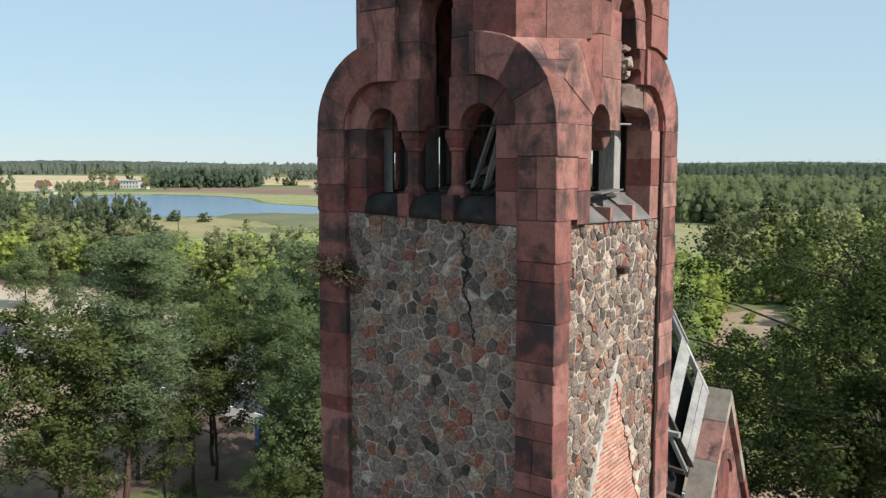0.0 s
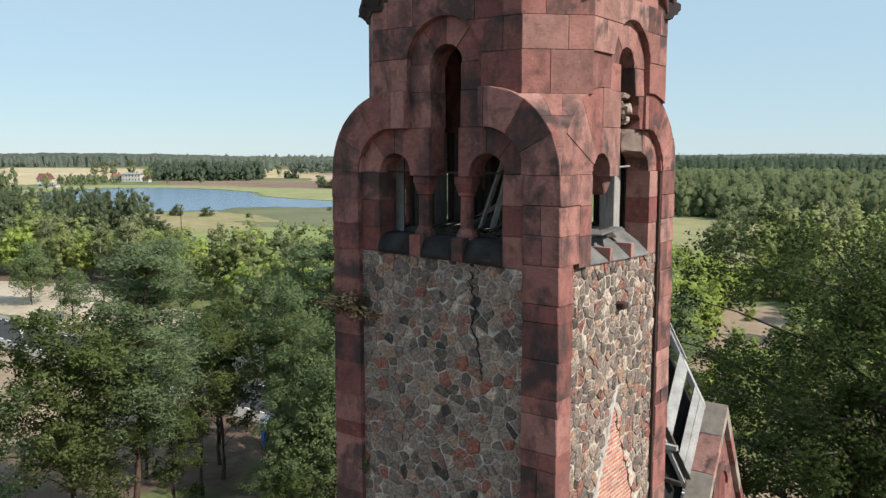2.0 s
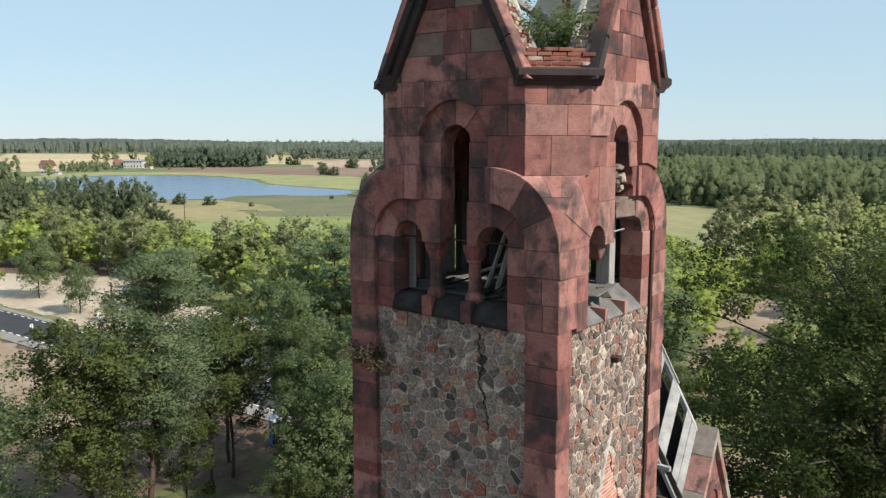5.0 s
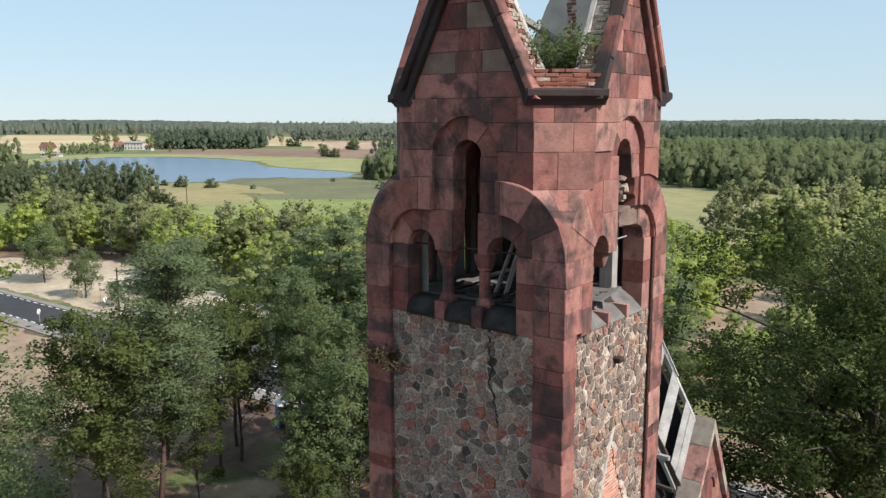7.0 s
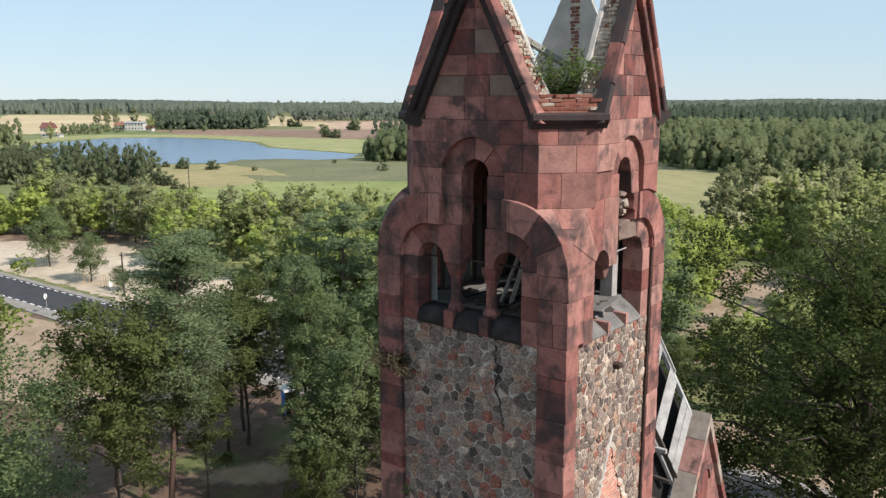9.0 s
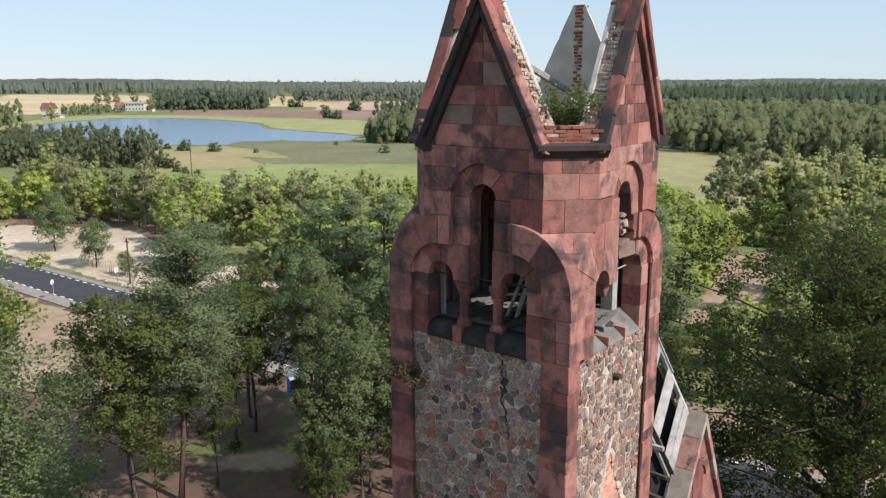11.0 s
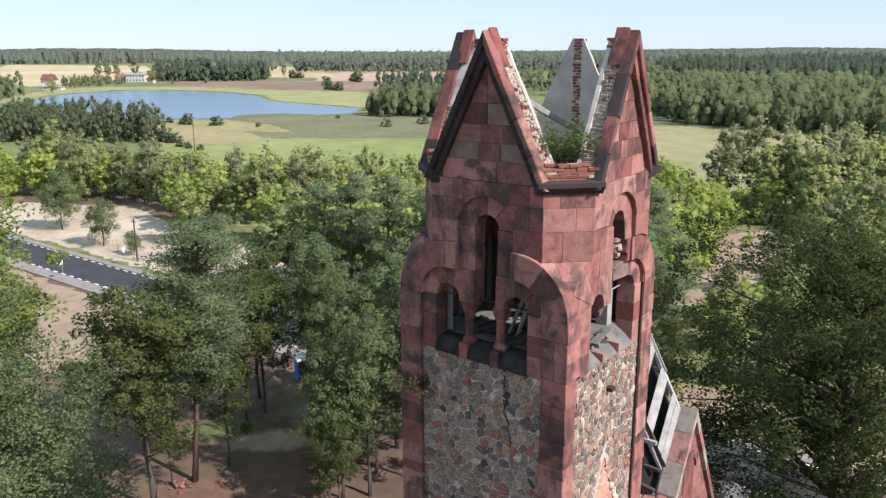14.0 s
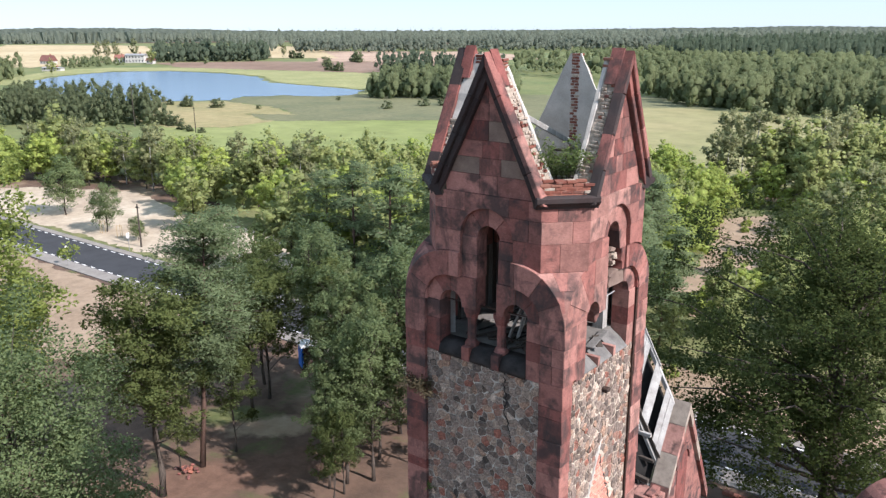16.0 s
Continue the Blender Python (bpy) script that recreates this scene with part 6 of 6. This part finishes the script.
for i in range(16):
    x = -0.9 + 0.14 * i
    box("fallen_block", (x - r6.uniform(0.1, 0.22), 6.9 + r6.uniform(-0.05, 0.25), 12.65), (x + r6.uniform(0.1, 0.2), 7.4 + r6.uniform(-0.1, 0.25), 12.8 + r6.uniform(0.0, 0.35)), r6.choice((M_PALE, M_GREYSTONE, M_SAND)), nave, None, 0.02)
box("coping_stone", (0.5, 6.75, 12.75), (1.45, 7.55, 13.0), M_PALE, nave, Matrix.Rotation(radians(3), 4, "Y") @ Matrix.Translation((-0.68, 0, 0.03)), 0.02)

# round-headed side porch, its red rim just above the churchyard trees
porch = thing("side_porch", (7.9, 17.2, 0), "round-headed porch with red stone rim and grey plaster", "church")
ring = arc(0, 8.4, 2.4, 0, 180, 16)
for i in range(0, 16, 2):
    a, b = 180 * i / 16, 180 * (i + 2) / 16
    v, f = prism(arc(0, 8.4, 2.4, a, b, 3) + arc(0, 8.4, 1.85, b, a, 3), -0.1, 0.9, 0.006, 0.03, 0.0)
    mesh_ob("arch_stone", v, f, M_SAND, porch)
v, f = prism([(-1.9, 0), (1.9, 0)] + arc(0, 8.4, 1.88, 0, 180, 16), 0.1, 0.8, 0, 0.01, 0.0)
mesh_ob("wall", v, f, M_PLASTER, porch)
porch.matrix_basis = pose(8.5, 17.6, 0, 0, 0, 38)


# ---- plants on the ruin ----
def sprig(name, at, h, r, n, leaf, mat, seed, label, stems=14, hang=0.0):
    """A small self-sown shrub: thin bent stems with leaves along them."""
    g = np.random.default_rng(seed)
    ob = thing(name, at, label, "shrub")
    bm = bmesh.new()
    pts = []
    for i in range(stems):
        tip = Vector((g.normal() * r * 0.7, g.normal() * r * 0.7, h * g.uniform(0.3, 1.0) - hang * g.uniform(0, 1)))
        mid = tip * 0.5 + Vector((0, 0, 0.12 * h))
        tube(bm, [(tip.x * 0.2, tip.y * 0.2, -0.05), mid, tip], [0.011, 0.007, 0.003], 4)
        for q in range(n // stems):
            t = g.uniform(0.25, 1.05)
            c = (mid * (2 * t) if t < 0.5 else mid.lerp(tip, 2 * t - 1)) + Vector(g.normal(size=3)) * 0.13 * r
            pts.append(tuple(c))
    part("stem", bm, M_BARK, ob)
    tagged(leaf_cloud("leaf_mass", np.array(pts), np.full(len(pts), leaf), mat, seed + 1, ob, 0.3, 0.7), kind="stuff")
    return ob


sprig("shrub", (1.62, -1.16, 25.72), 1.05, 0.56, 1200, 0.052, M_SHRUB, 201, "fresh green shrub rooted behind the brick parapet", 18)
sprig("shrub", (1.18, -1.44, 25.70), 0.95, 0.5, 900, 0.046, M_SHRUB, 202, "dull green shrub rooted between the gables", 16)
sprig("shrub", (0.80, -1.42, 25.75), 1.25, 0.30, 340, 0.03, M_BIRCH, 203, "thin birch seedling on the torn gable", 10)
sprig("shrub", (1.1, -0.7, 25.6), 0.8, 0.5, 700, 0.045, M_SHRUB, 204, "dark green shrub rooted in the rubble", 18)
sprig("grass_tuft", (-1.85, -2.40, 20.05), 0.34, 0.48, 1100, 0.05, M_DRY, 205, "dry brown tuft hanging on the wall", 26, 0.25)
sprig("grass_tuft", (-1.62, -2.36, 17.0), 0.25, 0.12, 120, 0.03, M_SHRUB, 206, "small green weed on the wall", 8)


# ---- roadside and churchyard things ----
def portable_toilet(x, y, turn):
    t = thing("portable_toilet", (x, y, 0), "blue plastic portable toilet with a white roof", "toilet")
    m_blue = plain("blue_plastic", (0.02, 0.13, 0.50), (0.03, 0.17, 0.60), 1.5, 0.4, 0.05)
    m_roof = plain("white_plastic", (0.62, 0.63, 0.63), (0.75, 0.75, 0.75), 1.5, 0.4, 0.05)
    for sx in (-1, 1):
        box("side_panel", (sx * 0.55 - 0.03, -0.55, 0.12), (sx * 0.55 + 0.03, 0.55, 2.05), m_blue, t, None, 0.01)
    box("back_panel", (-0.52, 0.50, 0.12), (0.52, 0.56, 2.05), m_blue, t, None, 0.01)
    box("door", (-0.42, -0.57, 0.16), (0.42, -0.52, 2.0), M_IRON, t, None, 0.01, "dark door")
    box("base", (-0.6, -0.6, 0), (0.6, 0.6, 0.12), M_IRON, t, None, 0.02)
    bm = bmesh.new()
    prof = [(-0.62, 2.05), (-0.6, 2.16), (-0.4, 2.32), (0, 2.40), (0.4, 2.32), (0.6, 2.16), (0.62, 2.05)]
    ends = [[bm.verts.new((px, py, pz)) for px, pz in prof] for py in (-0.62, 0.62)]
    for i in range(6):
        bm.faces.new((ends[0][i], ends[0][i + 1], ends[1][i + 1], ends[1][i]))
    bm.faces.new(ends[0])
    bm.faces.new(ends[1][::-1])
    bm.faces.new((ends[0][0], ends[1][0], ends[1][6], ends[0][6]))
    part("roof", bm, m_roof, t, "white domed roof")
    t.matrix_basis = pose(x, y, 0, 0, 0, turn)
    return t


portable_toilet(-38.7, 27.6, 62)


def round_sign(x, y, turn, r=0.34, h=2.3):
    s = thing("road_sign", (x, y, 0), "round road sign on a grey post", "sign")
    bm = bmesh.new()
    tube(bm, [(0, 0, -0.2), (0, 0, h + r)], [0.035, 0.035], 8)
    part("post", bm, M_ZINC, s)
    bm = bmesh.new()
    tube(bm, [(0, -0.04, h), (0, -0.06, h)], [r, r], 20)
    part("disc", bm, M_LINE, s, "pale disc seen from its back")
    s.matrix_basis = pose(x, y, 0, 0, 0, turn)
    return s


round_sign(-85.4, 31.4, -60)
round_sign(-85.2, 39.8, -60, 0.42, 2.2)


def pole(x, y, h):
    p = thing("utility_pole", (x, y, 0), "dark wooden utility pole beside the lot", "pole")
    bm = bmesh.new()
    tube(bm, [(0, 0, -0.3), (0, 0, h)], [0.13, 0.09], 8)
    part("mast", bm, M_BEAM, p)
    box("crossarm", (-0.5, -0.05, h - 0.5), (0.5, 0.05, h - 0.4), M_BEAM, p)
    return p


pole(-85.7, 41.9, 6.0)
pole(-179.4, 120.4, 7.2)
pole(-205, 118, 13.0)


def stakes(x, y):
    """Three stakes with a rail that hold a sapling."""
    s = thing("tree_stakes", (x, y, 0), "pale wooden stakes round a sapling", "stakes", "tree stakes along the road")
    for i in range(3):
        a = radians(120 * i)
        bm = bmesh.new()
        tube(bm, [(0.4 * math.cos(a), 0.4 * math.sin(a), -0.1), (0.4 * math.cos(a), 0.4 * math.sin(a), 1.9)], [0.04, 0.04], 6)
        part("stake", bm, M_HEATHWOOD, s)
        b = radians(120 * (i + 1))
        beam("rail", (0.4 * math.cos(a), 0.4 * math.sin(a), 1.8), (0.4 * math.cos(b), 0.4 * math.sin(b), 1.8), 0.05, 0.03, M_HEATHWOOD, s)
    return s


M_HEATHWOOD = plain("pale_stake_wood", (0.36, 0.26, 0.14), (0.5, 0.38, 0.22), 4.0, 0.85, 0.3)
first = stakes(-11.2, 42.3)
for x in (-92.5, -97.0, -66.0, -62.0, -18.5, -4.0, 3.0):
    copy_thing(first, pose(x, 43.0 if x < -30 else 42.3, 0, 0, 0, x * 40))

# low broken brick kerb along the churchyard edge
kerb = thing("brick_kerb", (0, 29.6, 0), "low broken brick kerb along the footpath", "kerb")
kerb.location = (0, 0, 0)
rk = random.Random(8)
for i in range(26):
    x = -2.6 + 0.32 * i
    box("brick_course", (x, 29.5 + rk.uniform(-0.03, 0.03), -0.05), (x + 0.30, 29.85, 0.18 + rk.uniform(-0.06, 0.05)), M_BRICKS, kerb, None, 0.015)


heap = thing("rubble_heap", (-32.6, 10.7, 0), "small heap of broken red bricks and stones", "rubble")
rh = random.Random(31)
for i in range(26):
    d, a = rh.uniform(0, 0.9) ** 1.2, rh.uniform(0, 6.28)
    w = rh.uniform(0.08, 0.2)
    m = Matrix.Translation((d * math.cos(a) * 1.2, d * math.sin(a), 0.06 + 0.28 * max(0, 0.8 - d) * rh.random())) @ Matrix.Rotation(rh.uniform(0, 3), 4, (rh.random(), rh.random(), 1))
    box("broken_brick", (-w, -w * 0.6, -w * 0.4), (w, w * 0.6, w * 0.4), rh.choice((M_BRICKS, M_SOOT, M_SAND)), heap, m, 0.012)


# ---- far houses ----
def house(x, y, turn, l, w, h, roof_h, roof_mat, label, n_win, floors):
    ob = thing("house", (x, y, 0), label, "house")
    m_wall = M_RENDER
    box("wall", (-l / 2, -w / 2, 0), (l / 2, w / 2, h), m_wall, ob)
    ov = 0.5
    v = [(sx * (l / 2 + ov), sy * (w / 2 + ov), h - 0.1) for sx in (-1, 1) for sy in (-1, 1)] + [(sx * (l / 2 + ov), 0, h + roof_h) for sx in (-1, 1)]
    mesh_ob("roof", v, [(0, 2, 5, 4), (1, 4, 5, 3), (0, 4, 1), (2, 3, 5), (0, 1, 3, 2)], roof_mat, ob)
    box("chimney", (l * 0.2, -0.4, h + roof_h * 0.5), (l * 0.2 + 0.8, 0.4, h + roof_h + 0.9), M_BRICKS, ob)
    for fl in range(floors):
        for i in range(n_win):
            cx = -l / 2 + l * (i + 0.5) / n_win
            win = box("window", (cx - 0.55, -w / 2 - 0.06, 0.9 + 2.9 * fl), (cx + 0.55, -w / 2 + 0.04, 2.3 + 2.9 * fl), M_LINE, ob)
            box("pane", (cx - 0.47, -w / 2 - 0.075, 0.98 + 2.9 * fl), (cx + 0.47, -w / 2 - 0.055, 2.22 + 2.9 * fl), M_PANE, win)
    ob.matrix_basis = pose(x, y, 0, 0, 0, turn)
    return ob


k = Mat("dark_glass", 0.1, 0.0, 0.5)
M_PANE = k.done((0.03, 0.035, 0.045))
M_RENDER = plain("off_white_render", (0.42, 0.40, 0.37), (0.52, 0.50, 0.46), 0.5, 0.9, 0.2)
M_TILE = plain("red_roof_tiles", (0.22, 0.09, 0.07), (0.30, 0.13, 0.10), 0.8, 0.85, 0.3)
M_TILE2 = plain("brown_roof_tiles", (0.13, 0.06, 0.05), (0.2, 0.09, 0.075), 0.8, 0.85, 0.3)
house(-571, 356, 35, 15, 8, 5.8, 1.2, M_ZINC, "white two-storey house with low grey roof", 6, 2)
house(-584, 350, 35, 7, 6, 3.4, 2.8, M_TILE, "small house with steep red roof", 3, 1)
house(-603, 302, 25, 9.5, 7, 2.8, 4.2, M_TILE2, "white house with steep brown roof", 4, 1)
house(-514, 258, 30, 13, 5, 2.0, 0.6, M_ZINC, "long low boathouse by the lake", 3, 1)
house(-546, 352, 30, 5, 5, 2.6, 1.8, M_TILE2, "small white outbuilding by the lake", 2, 1)
